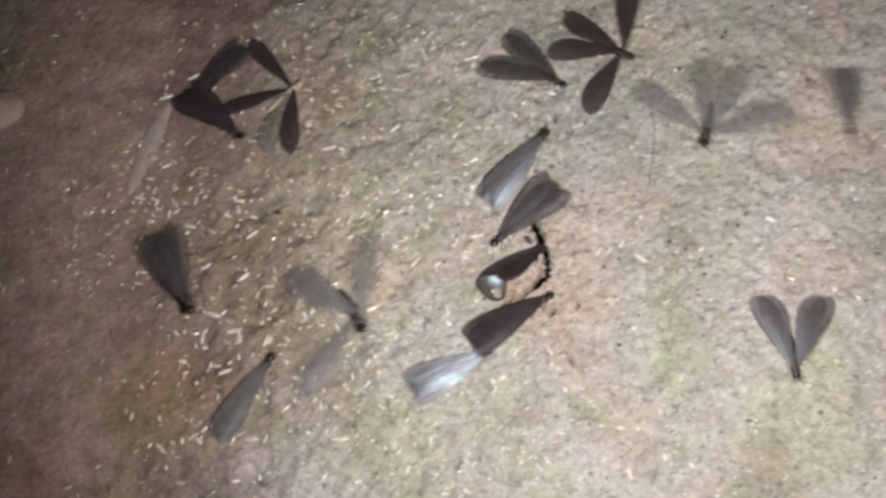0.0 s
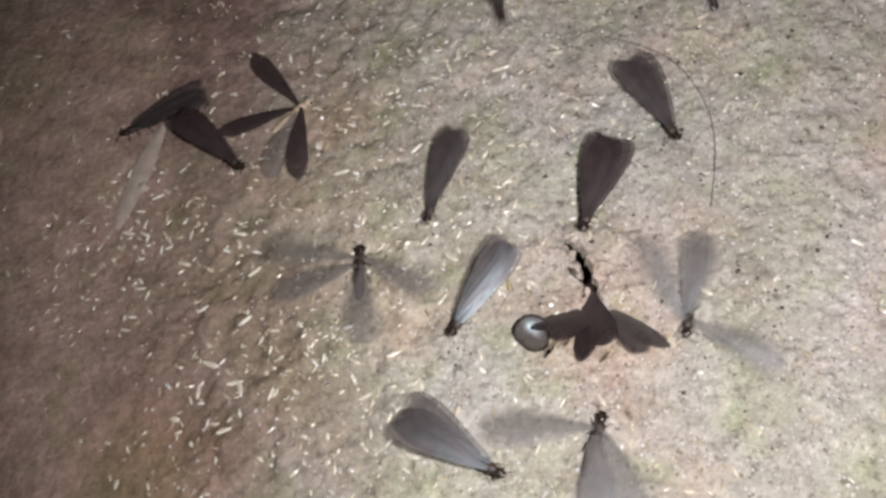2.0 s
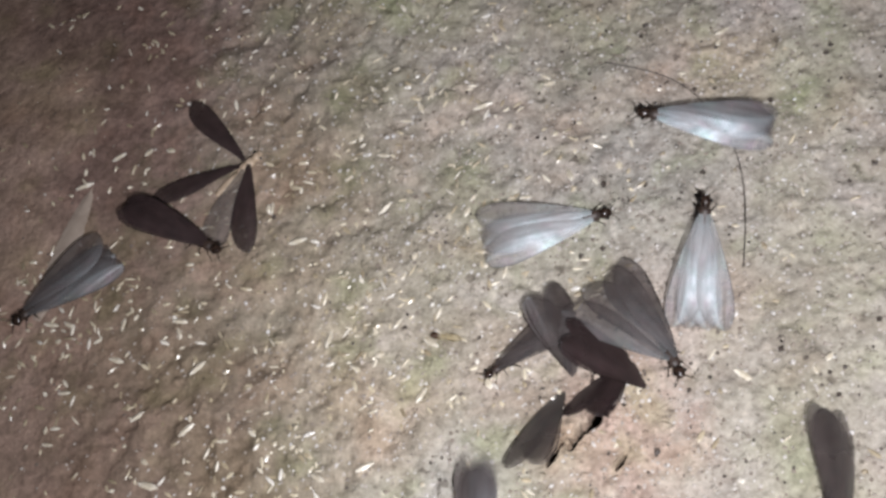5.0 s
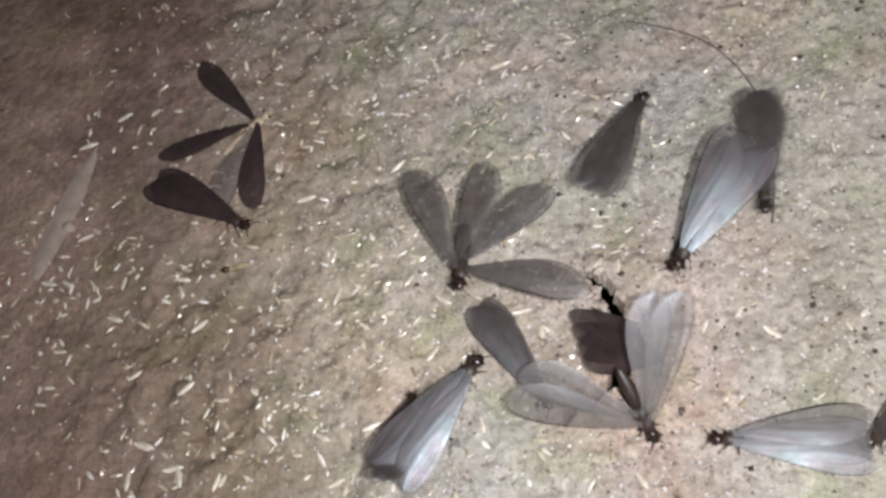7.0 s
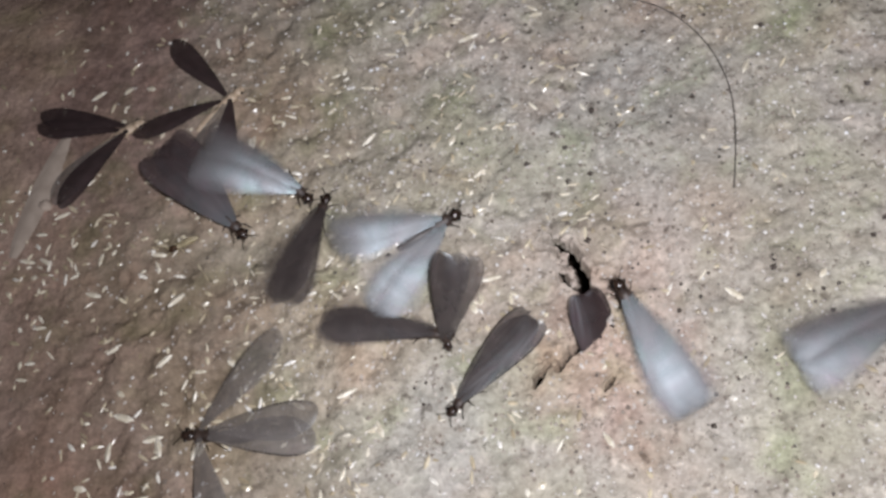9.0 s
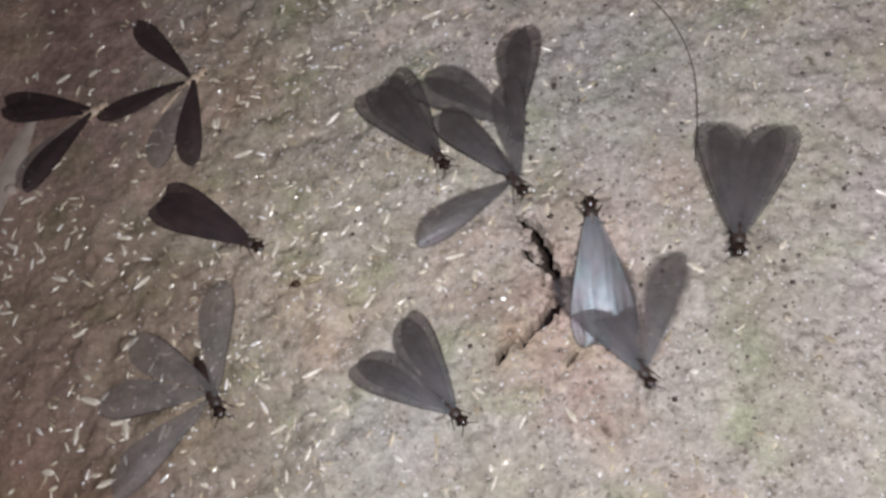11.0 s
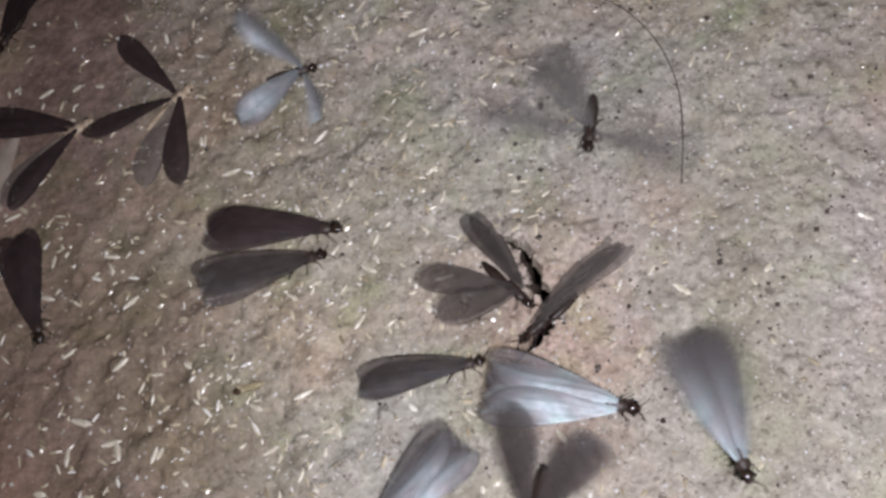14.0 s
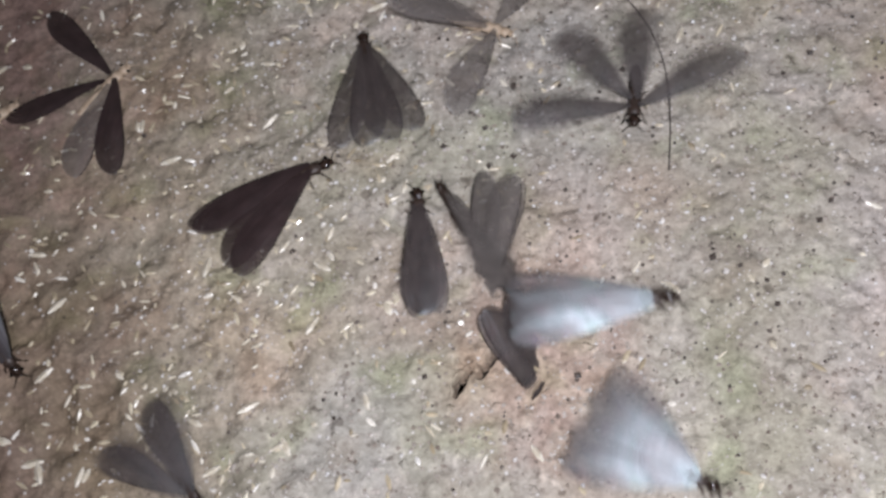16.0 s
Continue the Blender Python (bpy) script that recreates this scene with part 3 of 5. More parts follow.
    for nm, hinge, ln, wd in (("hindwing", HIND, 0.0207, 0.0064), ("forewing", FORE, 0.0228, 0.0061)):
        for s in (-1, 1):
            ob = new(nm, wing_mesh(nm, ln, wd, s, wing))
            ob.parent = root
            ob.location = (s * hinge[0], hinge[1], hinge[2])
    return root


def build_worker():
    """A wingless worker: cream soft body, rust-brown head, head to +y."""
    root = tagged(new("worker_termite"), "small wingless worker with cream body and brown head", "termite", group="worker termites on the soil")
    head = part("head", lathe([(0.0012, 0.0003), (0.0015, 0.0006), (0.0021, 0.00078), (0.0027, 0.0006), (0.0031, 0.0003), (0.0034, 0.0001)], 0.8, 0.0001), RUST, root, "rust-brown shiny head")
    for s in (-1, 1):
        bm = bmesh.new()
        tube(bm, [(s * 0.0004, 0.0028, 0.0002), (s * 0.0010, 0.0036, 0.0004), (s * 0.0014, 0.0041, 0.0002)], 0.0001, 0.00006, 4)
        part("antenna", bm, CREAM, head)
    part("thorax", lathe([(0.0014, 0.0003), (0.0010, 0.00055), (0.0004, 0.0005), (-0.0002, 0.0004)], 0.85, 0.0), CREAM, root)
    rings = []
    for i in range(7):
        r = 0.00085 * math.sin(0.7 + i / 6 * 2.0) ** 0.7
        rings += [(-0.0001 - i * 0.00048, r * 0.88), (-0.0001 - (i + 0.5) * 0.00048, r)]
    part("abdomen", lathe(rings + [(-0.0036, 0.0002)], 0.85, 0.0001), CREAM, root)
    for s in (-1, 1):
        for y0, y1 in ((0.0010, 0.0018), (0.0006, 0.0004), (0.0003, -0.0010)):
            bm = bmesh.new()
            tube(bm, [(s * 0.0004, y0, 0), (s * 0.0010, (y0 + y1) / 2, 0.0002), (s * 0.0015, y1, -0.0006)], 0.00014, 0.00007, 4)
            part("leg", bm, CREAM, root)
    return root


def wing_set(root):
    """The four wings, left to right: fore left, hind left, hind right, fore right."""
    got = {}
    for c in root.children:
        kind = c.name.split(".")[0]
        if kind in ("forewing", "hindwing"):
            got[kind, 1 if c.location.x > 0 else -1] = c
    return got["forewing", -1], got["hindwing", -1], got["hindwing", 1], got["forewing", 1]


def wing_pose(i, angle, lift=0.0):
    s = -1 if i < 2 else 1
    h = FORE if i in (0, 3) else HIND
    droop = 2 + min(5, abs(angle) * 0.06)
    return pose(s * h[0], h[1], h[2], -(0.4, 0.0, 0.4, 1.4)[i] - lift, s * droop, s * angle)


DARK_LABEL = "winged termite, dark body with smoky brown wings"
CLEAR_LABEL = "fluttering winged termite with clear greyish wings"
PALE_LABEL = "pale-bodied dead winged termite with dark splayed wings"
dark_one = build_alate(DARK_LABEL, CHITIN, AMBER, WING)
dusky_one = build_alate("winged termite with dark body and dusky purplish-brown wings", CHITIN, AMBER, WING_DEAD)
clear_one = build_alate(CLEAR_LABEL, CHITIN, AMBER, WING_CLEAR)
pale_one = build_alate(PALE_LABEL, PALE, PALE, WING_DEAD)
ghost_one = build_alate("pale-bodied fluttering winged termite with clear wings", PALE, PALE, WING_CLEAR)
worker = build_worker()

# the dead one that lies still the whole time, its wings shrivelled narrow and one of them clear
for i, w in enumerate(wing_set(pale_one)):
    fore = i in (0, 3)
    w.data = wing_mesh("forewing" if fore else "hindwing", 0.0226 if fore else 0.0212, (0.0048, 0.0046, 0.0056, 0.005)[i], -1 if i < 2 else 1, WING_CLEAR if i == 2 else WING_DEAD)
pale_one.matrix_basis = pose(-0.0846, 0.1775, 0.0020, 0, 0, -50)
for i, (w, a) in enumerate(zip(wing_set(pale_one), (94, 27, 33, 52))):
    w.matrix_basis = wing_pose(i, a)



def build_curled_wing():
    """A shed wing rolled into a shallow cup, its rim a dark vein."""
    n, k = 8, 24
    bm = bmesh.new()
    uv = bm.loops.layers.uv.new("UVMap")
    rows = []
    for i in range(n + 1):
        a = radians(50) * i / n
        rows.append([bm.verts.new((0.0054 * math.sin(a) * math.cos(b) * (1 + 0.08 * math.sin(3 * b)), 0.006 * math.sin(a) * math.sin(b), 0.0046 * (1 - math.cos(a)) + 0.0004 * math.sin(2 * b) * i / n)) for b in (6.28319 * j / k for j in range(k))])
    for i, (p, q) in enumerate(zip(rows, rows[1:])):
        for j in range(k):
            f = bm.faces.new((p[j], q[j], q[(j + 1) % k], p[(j + 1) % k]))
            f.material_index = 1 if i == n - 1 else 0
            for lp in f.loops:
                lp[uv].uv = (lp.vert.co.x * 120 + 0.5, lp.vert.co.y * 120 + 0.5)
    bmesh.ops.remove_doubles(bm, verts=bm.verts, dist=0.00002)
    ob = finish("curled_wing", bm, WING)
    ob.data.materials.append(VEIN)
    return tagged(ob, "shed dusky wing curled into a grey cup beside the fissure", "wing")


curled_wing = build_curled_wing()

# every row: seconds, millimetres, degrees of the body; degrees of the four wings' spread; 1 where the wings beat
SIZE = {"a1": 1.03, "a2": 1.03, "a3": 1.09, "a4": 1, "a5": 1, "a6": 1.03, "a7": 0.98, "a8": 1, "a9": 1, "b0": 0.91, "b1": 1, "b2": 0.98, "b3": 0.98, "b4": 0.87, "b5": 0.8, "b6": 1, "b7": 1.02, "b8": 0.81, "b9": 0.94, "c0": 1, "c1": 0.96, "c2": 1, "c3": 1, "c4": 0.8, "c5": 0.95, "d1": 1, "c6": 0.8, "c7": 0.97, "d0": 0.91, "c8": 0.94, "c9": 0.93}
TRACKS = {
    "a1": [
        (0, -107.8, 109.4, 9, 0, 3.4, -155, 11, 1, 4, 10, 0),
        (0.5, -96.15, 102.53, 2.2, 0, 2.1, -151.5, 3, 0, 2, 3, 0),
        (1, -73.52, 88.09, 2.2, 0, 0, -117.2, 7, -1, -1, 6, 0),
        (1.5, -64.11, 78.9, 2.2, 0, 0, -116, 12, 2, 0, 9, 0),
        (2, -36.21, 76.55, 9, 0, 0, -123.6, 11, 0, 1, 8, 0),
        (2.5, -27.14, 76.78, 3, -8, 0, -135.2, 7, 0, -1, 5, 0),
        (3, -5.35, 83.6, 2.36, -1.8, 12.3, -89.6, 3, -1, 2, 5, 0),
        (3.5, 15.26, 92.73, 2.18, 3.2, 13.6, -86.7, 4, 2, -1, 5, 0),
        (3.75, 23.16, 106.5, 2.19, 1.6, 6.8, -46.3, 5, 0, -2, 4, 0),
        (4, 31.03, 120.26, 2.2, 0, 0, -5.8, 6, -1, -2, 3, 0),
        (4.5, 32.46, 151.65, 2.2, 0, 4.7, 13.5, 9, 4, 3, 12, 0),
        (5, 8.39, 170.78, 7.48, 8.3, -26.8, 72.4, 6, -2, 2, 5, 0),
        (6.25, 4.91, 142.94, 9, -4.4, -16.7, 116.8, 9, 0, 1, 6, 0),
        (7.5, 0.97, 112.31, 14, -17.1, -6.6, 161.4, 12, 1, 0, 8, 0.5),
        (8, 0.09, 91.49, 8.85, -12.5, -4.9, 163.7, 27, 23, 22, 27, 0.5),
        (8.25, 4.09, 96.33, 7.54, 0.4, -8, 101.2, 18, 12, 12, 18, 0),
        (8.5, 8.15, 101.19, 6.24, 13.3, -11.2, 38.5, 8, 1, 1, 10, 0.5),
        (9, -3.55, 113.88, 8.35, 19.8, -5.6, 20.8, 3, -1, -1, 6, 0.5),
        (11.5, -0.32, 124.22, 8.83, 20.2, 10.4, -23.3, 8, 3, 2, 9, 0.5),
        (11.67, 1.82, 117.73, 7.22, 13.5, 6.9, -83.2, 18, 5, 1, 16, 0),
        (11.83, 3.9, 111.27, 5.61, 6.7, 3.5, -142.9, 29, 6, -1, 23, 0),
        (12, 5.97, 104.84, 4, 0, 0, 157.4, 39, 8, -2, 30, 0.5),
        (12.5, -0.28, 95.13, 2.2, 0, 0, -178.3, 18, 13, 12, 17, 0.15),
        (13, -12.42, 86.44, 2.2, 0, 0, 139, 22, 17, 14, 19, 0.5),
        (13.5, -12.91, 86.92, 2.23, -0.3, -8.4, 115.9, 4, 0, -1, 5, 0),
        (13.75, -7.04, 89.48, 9, -2.4, 2.4, 184.2, 8, 2, 2, 8, 0),
        (14, -1.38, 94.15, 9, -4.4, 13.2, -107.4, 11, 3, 4, 11, 0),
        (14.5, 6.67, 90.14, 9, -4.2, 7.1, -127.3, 9, 3, 3, 12, 0),
        (15, 10.77, 89.41, 8.6, -3.4, 7.6, -124.7, 7, 2, 2, 9, 0),
        (15.5, 15.3, 86.53, 9, -0.9, 12.8, -110.2, 8, 1, 3, 11, 0),
        (16, 9.93, 112.17, 7.58, 1.5, 18.1, -93.6, 8, 0, 2, 8, 0),
    ],
    "a2": [
        (0, -87.35, 90.11, 2.2, 0, 0, -30.7, 3, 0, 1, 3, 0),
        (0.5, -77.4, 100.16, 2.33, 1.2, 22.2, -46.4, 9, 2, 3, 9, 0),
        (1, -67.1, 114.84, 4.3, 6.7, 22.5, -40.4, 12, 4, 0, 9, 0),
        (1.5, -63.77, 116.54, 14, 21.5, 12.8, 3, 28, 23, 21, 27, 0.5),
        (2, -65.55, 128.64, 4, 0, 0, -0.4, 103, 74, 6, 61, 0.5),
        (2.5, -65.74, 135.98, 4, 0, 0, -5.3, 101, 72, 6, 69, 0.3),
        (3, -55.91, 146.54, 4, 0, 0, -23.3, 58, 16, -10, 45, 0.5),
        (3.5, -47.22, 148.75, 4, 0, 0, -72.6, 24, 19, 69, 74, 0),
        (4, -37.14, 147.5, 4, 0, 0, -92.2, 17, -18, 24, 75, 0),
        (4.5, -24.87, 151.47, 2.2, 0, 0, -78, 5, -2, 2, 3, 0),
        (5, -10.16, 152.87, 2.19, 0.5, 24.2, -84.3, 12, 1, 1, 9, 0),
        (6.25, -9.57, 123.24, 3.97, -20.5, 12.1, -140.6, 30, 22, 29, 36, 0),
        (7.5, -8.98, 93.61, 5.75, -41.5, 0, 163.2, 48, 43, 57, 62, 0.2),
        (8, -54.97, 88.48, 3.33, 6.2, -18, 119.7, 4, -1, -2, 2, 0.5),
        (8.5, -23.66, 79.01, 3.07, -9.4, -7.5, 175, 4, 1, 2, 6, 0.5),
        (8.75, -53.56, 89.63, 3.54, -4.7, -3.75, 128.5, 38, 1.5, 7, 32, 0),
        (9, -83.45, 100.25, 4, 0, 0, 82, 72, 2, 12, 58, 0),
        (10.25, -78.25, 103.11, 4, 0, 0, 161.15, 43, -15.5, 48, 89, 0),
        (11.5, -73.04, 105.98, 4, 0, 0, -119.7, 14, -33, 84, 120, 0.15),
        (12, -62.9, 117, 4, 0, 0, -74, 62, -27, 33, 89, 0.5),
        (12.5, -40.48, 119.91, 4, 0, 0, -66.5, 40, 0, 6, 77, 1),
        (12.75, -32.95, 120.9, 3.1, 0, 19.6, -118.8, 22, 0, 2, 42, 0),
        (13, -25.42, 121.88, 2.2, 0, 39.3, -171, 5, 1, -2, 6, 0),
        (13.25, -27.48, 102.94, 2.31, -1.2, 24, -123.6, 6, 2, 0, 6, 0),
        (13.5, -29.55, 84, 2.42, -2.4, 8.6, -76.3, 8, 3, 2, 7, 0),
        (13.67, -23.5, 93.68, 2.65, -1.6, 20.6, -128.9, 9, 2, 2, 8, 0),
        (13.83, -17.45, 103.35, 2.87, -0.8, 32.5, -181.6, 11, 2, 1, 8, 0),
        (14, -11.4, 113.03, 3.1, 0, 44.5, 125.8, 12, 1, 1, 9, 0),
        (14.5, -13.04, 106.34, 3.09, -9.8, -12.9, 145, 11, 2, 3, 10, 0),
        (15, -10.03, 107.02, 2.2, 0, 41.5, 158, 4, -1, -2, 4, 0),
        (15.25, -5.78, 111.28, -1.02, -15.8, 7.6, 216, 6, 4, 4, 6, 0),
        (15.5, -1.57, 116.41, -4.7, -26, 0, -93.62, 7, 10, 10, 7, 0),
        (15.75, -8.33, 118.3, -3.14, -31.5, 0, -150, 7, 10, 10, 7, 0),
        (16, -15.12, 121.05, -2.03, -31.5, 26.2, 146.2, 7, 10, 10, 7, 0),
    ],
    "a3": [
        (0, -62.22, 103.88, 4, 0, 0, -149.5, 40, -23, 29, 120, 0.5),
        (0.5, -46.05, 98.18, 4, 0, 0, -158.3, 38, -27, 33, 114, 0.8),
        (1, -31.33, 75.71, 2.95, -7.7, 3.2, -130.1, 30, 25, 43, 48, 0.5),
        (1.5, -19.96, 64.98, 3.1, -9.2, 3, -139, 26, 24, 25, 28, 0.5),
        (1.75, -16.02, 73.86, 3.55, -4.6, 1.5, -79, 51, 6, 22, 34, 0),
        (2, -12.16, 82.73, 4, 0, 0, -19, 76, -13, 19, 40, 0.3),
        (2.5, -13.19, 95.44, 4, 0, 0, -10.1, 97, 32, -26, 27, 0.25),
        (2.75, -20.12, 89.19, 9, 2.4, -7.4, 50.1, 54, 18, -12, 18, 0),
        (3, -28.44, 84.22, 9, 4.8, -14.8, 110.1, 10, 3, 2, 8, 0),
        (3.25, -31.51, 87.16, 9, -15.6, -7.4, 148.1, 7, 1, 0, 6, 0),
        (3.5, -34.52, 90.83, 5.5, -35.9, 0, -174.2, 4, -1, -1, 5, 0),
        (3.95, -36.15, 45.36, 1.6, 0, 0, 177.3, 6, 9, 9, 6, 0),
        (16, -36.15, 45.36, 1.6, 0, 0, 177.3, 6, 9, 9, 6, 0),
    ],
    "a4": [
        (0, -101.92, 165.78, 2.2, 0, -3.7, -130.4, 11, 2, 4, 8, 0),
        (0.5, -101.78, 165.22, 2.2, 0, -5, -126.1, 4, 1, 0, 6, 0),
        (1, -102.28, 165.34, 2.2, 0, -2.1, -139.9, 3, -2, 1, 6, 0),
        (1.5, -101.35, 165.32, 2.2, 0, -0.8, -145.8, 4, -2, 0, 4, 0),
        (2, -99.12, 159.92, 9, 0, -2.7, -135.1, 3, 0, 0, 5, 0),
        (2.5, -96.98, 159.92, 9, 0, -3.4, -130, 3, 1, 2, 3, 0),
        (3, -95.08, 158.62, 9, 0, -2.9, -129, 4, 0, -1, 5, 0),
        (3.5, -97.03, 163.08, 2.2, 0, -2.3, -130.8, 5, 2, -1, 7, 0),
        (4, -94.89, 162.32, 2.2, 0, -0.6, -137.7, 6, 2, 2, 6, 0),
        (4.5, -93.83, 160.29, 2.2, 0, -2.1, -130.3, 3, 2, 1, 2, 0),
        (5, -90.6, 156.41, 9, 0, -3.4, -123.4, 2, 1, 2, 5, 0),
        (7.5, -87.6, 153.56, 2.2, 0, -4.8, -123.4, 5, -2, 0, 6, 0),
        (8, -87.02, 152.33, 2.2, 0, -4.6, -123.2, 2, 0, -2, 5, 0),
        (8.5, -84.46, 149.49, 2.2, 0, -3.4, -128.4, 7, 0, 1, 3, 0),
        (9, -79.56, 143.35, 9, -18.5, 1.1, -140.2, 11, 4, 0, 10, 0),
        (11.5, -67.12, 135.97, 2.2, 0, 0, -113.4, 7, 1, 0, 4, 0),
        (12, -61.78, 138.04, 2.2, 0, 0, -103.6, 4, 0, 0, 2, 0),
        (12.5, -59.79, 138.43, 2.2, 0, 0, -95.9, 5, -1, 1, 4, 0),
        (13, -56.65, 140.26, 2.2, 0, 0, -91.9, 4, 0, 2, 4, 0),
        (13.5, -56.35, 137.78, 7.72, 0, 0, -90.3, 14, 9, 16, 21, 0),
        (14, -50, 133.4, 14, 0, 0, -99.3, 3, 0, -1, 7, 0),
        (14.5, -45.44, 134.56, 14, 0, -60, -86.97, -13, -20.54, 15.31, 9.07, 0),
        (15, -45.71, 138.98, 14, 0, -9.6, -98.2, -22.13, -4, 52.27, 57.09, 0),
        (15.5, -45.84, 140.58, 14, 0, -10.3, -88.48, -15.61, -2, 46.04, 51.65, 0),
        (16, -42.3, 141.44, 14, 0, -10.8, -74.34, -5.4, -7.27, 38.69, 43.85, 0),
    ],
    "a5": [
        (0, -113.12, 178.98, 2.2, 0, 11.9, 137.2, 9, 0, 0, 9, 0),
        (0.5, -112.01, 169.8, 9, 7, -33.1, 115.6, 7, 3, 3, 8, 0),
        (1, -115.27, 171.05, 9, 16.6, -15.4, 80.8, 9, 1, 0, 9, 0),
        (1.5, -119.45, 174.82, 9, 0, 0, 58.5, 12, 2, 0, 11, 0),
        (2, -129.56, 177.81, 2.2, 0, 12.6, 112, 11, 2, 2, 11, 0),
        (2.5, -128.81, 174.71, 2.2, 0, 13.2, 127.9, 7, 1, 1, 12, 0),
        (3, -126.67, 170.7, 2.2, 0, 11.3, 165.8, 2, 0, 0, 5, 0),
        (3.5, -126.88, 164.42, 2.2, 0, 12.4, 156.2, 7, -1, -2, 4, 0),
        (4, -125.5, 158.27, 4.18, 7.4, -20.8, 118.3, 7, 1, 1, 9, 0),
        (4.5, -128.28, 155.16, 5.32, 9.8, -19.9, 113.1, 10, 2, 1, 11, 0),
        (5, -132.05, 148.84, 4.13, 6.2, -20.9, 125.7, 10, 3, 0, 9, 0),
        (7.5, 35.37, 136.53, 9, 0, 0, 177, 4, 0, -1, 4, 0),
        (8, 32.93, 112.42, 9, 0, 0, 178.9, 7, -1, -1, 7, 0),
        (8.25, 33.33, 106.16, 9, -21.8, 0, 218.8, 33, 26, 4, 10, 0),
        (8.5, 34.42, 101.47, 5.75, -43.6, 0, -101.2, 59, 54, 9, 14, 0.5),
        (9, 41.87, 107.44, 4.91, 10.2, 8.5, -68.2, 11, 4, 2, 10, 0.5),
        (10.25, 29.22, 113.29, 8.41, 5.1, 4.2, -138.3, 17, 11, 6, 13, 0),
        (11.5, 16.55, 119.2, 11.92, 0, 0, 152, 23, 18, 11, 16, 0.5),
        (12, 6.26, 74.47, 2.2, 0, 0.1, 172.8, 39, 3, 3, 65, 0.5),
        (12.5, -1.03, 72.36, 4, 0, 0, -165.3, 40, 35, 6, 11, 1),
        (12.95, -3.36, 44.87, 1.6, 0, 0, 171, 6, 9, 9, 6, 0),
        (12.98, -16.62, 46.64, 1.6, 0, 0, 112.7, 6, 9, 9, 6, 0),
        (13.02, -29.87, 48.41, 1.6, 0, 0, 54.5, 6, 9, 9, 6, 0),
        (13.05, -43.13, 50.18, 1.6, 0, 0, -3.8, 6, 9, 9, 6, 0),
        (13.2, -42.32, 62.67, 2.02, -2.5, -2.2, -62.2, 1, 2, 34, 33, 0),
        (13.35, -41.56, 75.08, 2.44, -4.9, -4.5, -120.5, -3, -6, 58, 61, 0),
        (13.5, -40.81, 87.49, 2.86, -7.4, -6.7, -178.9, -8, -13, 83, 88, 0.5),
        (14, -44.15, 79.69, 3, 5, -8, 131, 9, 3, 3, 9, 0),
        (14.45, -45.53, 51.43, 1.6, 0, 0, 176.3, 6, 9, 9, 6, 0),
        (16, -45.53, 51.43, 1.6, 0, 0, 176.3, 6, 9, 9, 6, 0),
    ],
    "a6": [
        (0, -11.33, 151.1, 5.39, 11, 12.4, -42.1, 4, 0, 0, 7, 0),
        (0.5, -15.68, 163.43, 7.51, 17.5, 5.7, -11, 7, 0, 1, 2, 0),
        (0.75, -21.94, 165.14, 4.86, 8.8, 2.8, 44.1, 6, 0, 0, 3, 0),
        (1, -28.19, 166.84, 2.2, 0, 0, 99.1, 6, -1, -2, 4, 0),
        (1.5, -39.48, 166.88, 2.24, -0.5, -18.3, 109, 12, 3, 0, 8, 0),
        (2, -48.07, 144.2, 2.2, 0, 0, 163, 5, 1, 1, 3, 0),
        (2.5, -47.69, 115.01, 9, -10.4, -8.9, 171.3, 4, 0, 1, 6, 0),
        (3, -51.16, 98.29, 9, -12.9, -14.4, 174.9, 7, -1, 2, 3, 0),
        (3.5, -52.8, 91.87, 5.5, -38.1, 0, 166.2, 6, -1, 1, 7, 0),
        (3.75, -19.06, 103.33, 6.12, -12, 6, 239.7, 8, 0, 0, 8, 0),
        (4, 14.67, 114.79, 6.73, 14.2, 12, -46.8, 9, 2, 0, 9, 0),
        (4.25, 16.98, 106.92, 8.85, 1, 9.1, -107, 10, 2, 0, 10, 0),
        (4.5, 19.45, 99.61, 9, -12.1, 6.2, -167.3, 11, 3, 0, 12, 0),
        (5, 25.35, 86.14, 2.2, 0, -38, 174.6, 6, -1, 0, 7, 0),
        (6.25, 28.46, 91.18, 4.14, -23.2, -19, 141.1, 6, 0, 0, 5, 0),
        (7.5, 31.58, 96.23, 6.08, -46.5, 0, 107.6, 5, 1, 0, 3, 0),
        (7.72, 54.77, 93.12, 3.84, -23.2, 0, 185.8, 6, 5, 4, 4, 0),
        (7.95, 77.96, 90, 1.6, 0, 0, -96.1, 6, 9, 9, 6, 0),
        (16, 77.96, 90, 1.6, 0, 0, -96.1, 6, 9, 9, 6, 0),
    ],
    "a7": [
        (0, -21.09, 125.65, 2.2, 0, 0, 132.1, 11, 1, 1, 10, 0),
        (0.5, -26.55, 125.91, 3.81, -2, -21.8, 112.9, 29, 24, 22, 29, 0.5),
        (1, -32.32, 127.28, 2.2, 0, 8.3, 77, 9, 3, 3, 11, 0),
        (1.5, -36.44, 122.15, 2.2, 0, 7.4, 136.6, 11, 2, 1, 10, 0),
        (2, -40.32, 110.91, 9, -6, -11.5, 146.2, 5, 2, 0, 4, 0),
        (2.5, -44.61, 101.52, 14, 0, 0, 142.7, 25, 24, 22, 30, 0.5),
        (3, -39.1, 101.76, 3.18, -11.1, -3, -161.7, 3, 2, -1, 3, 0),
        (3.5, -8.39, 103.24, -2.59, -22, -20, -122.92, 4, 3, 3, 4, 0),
        (3.73, -14.13, 108.07, -8.54, 11.8, 13.1, -167.6, 6, 10, 10, 6, 0),
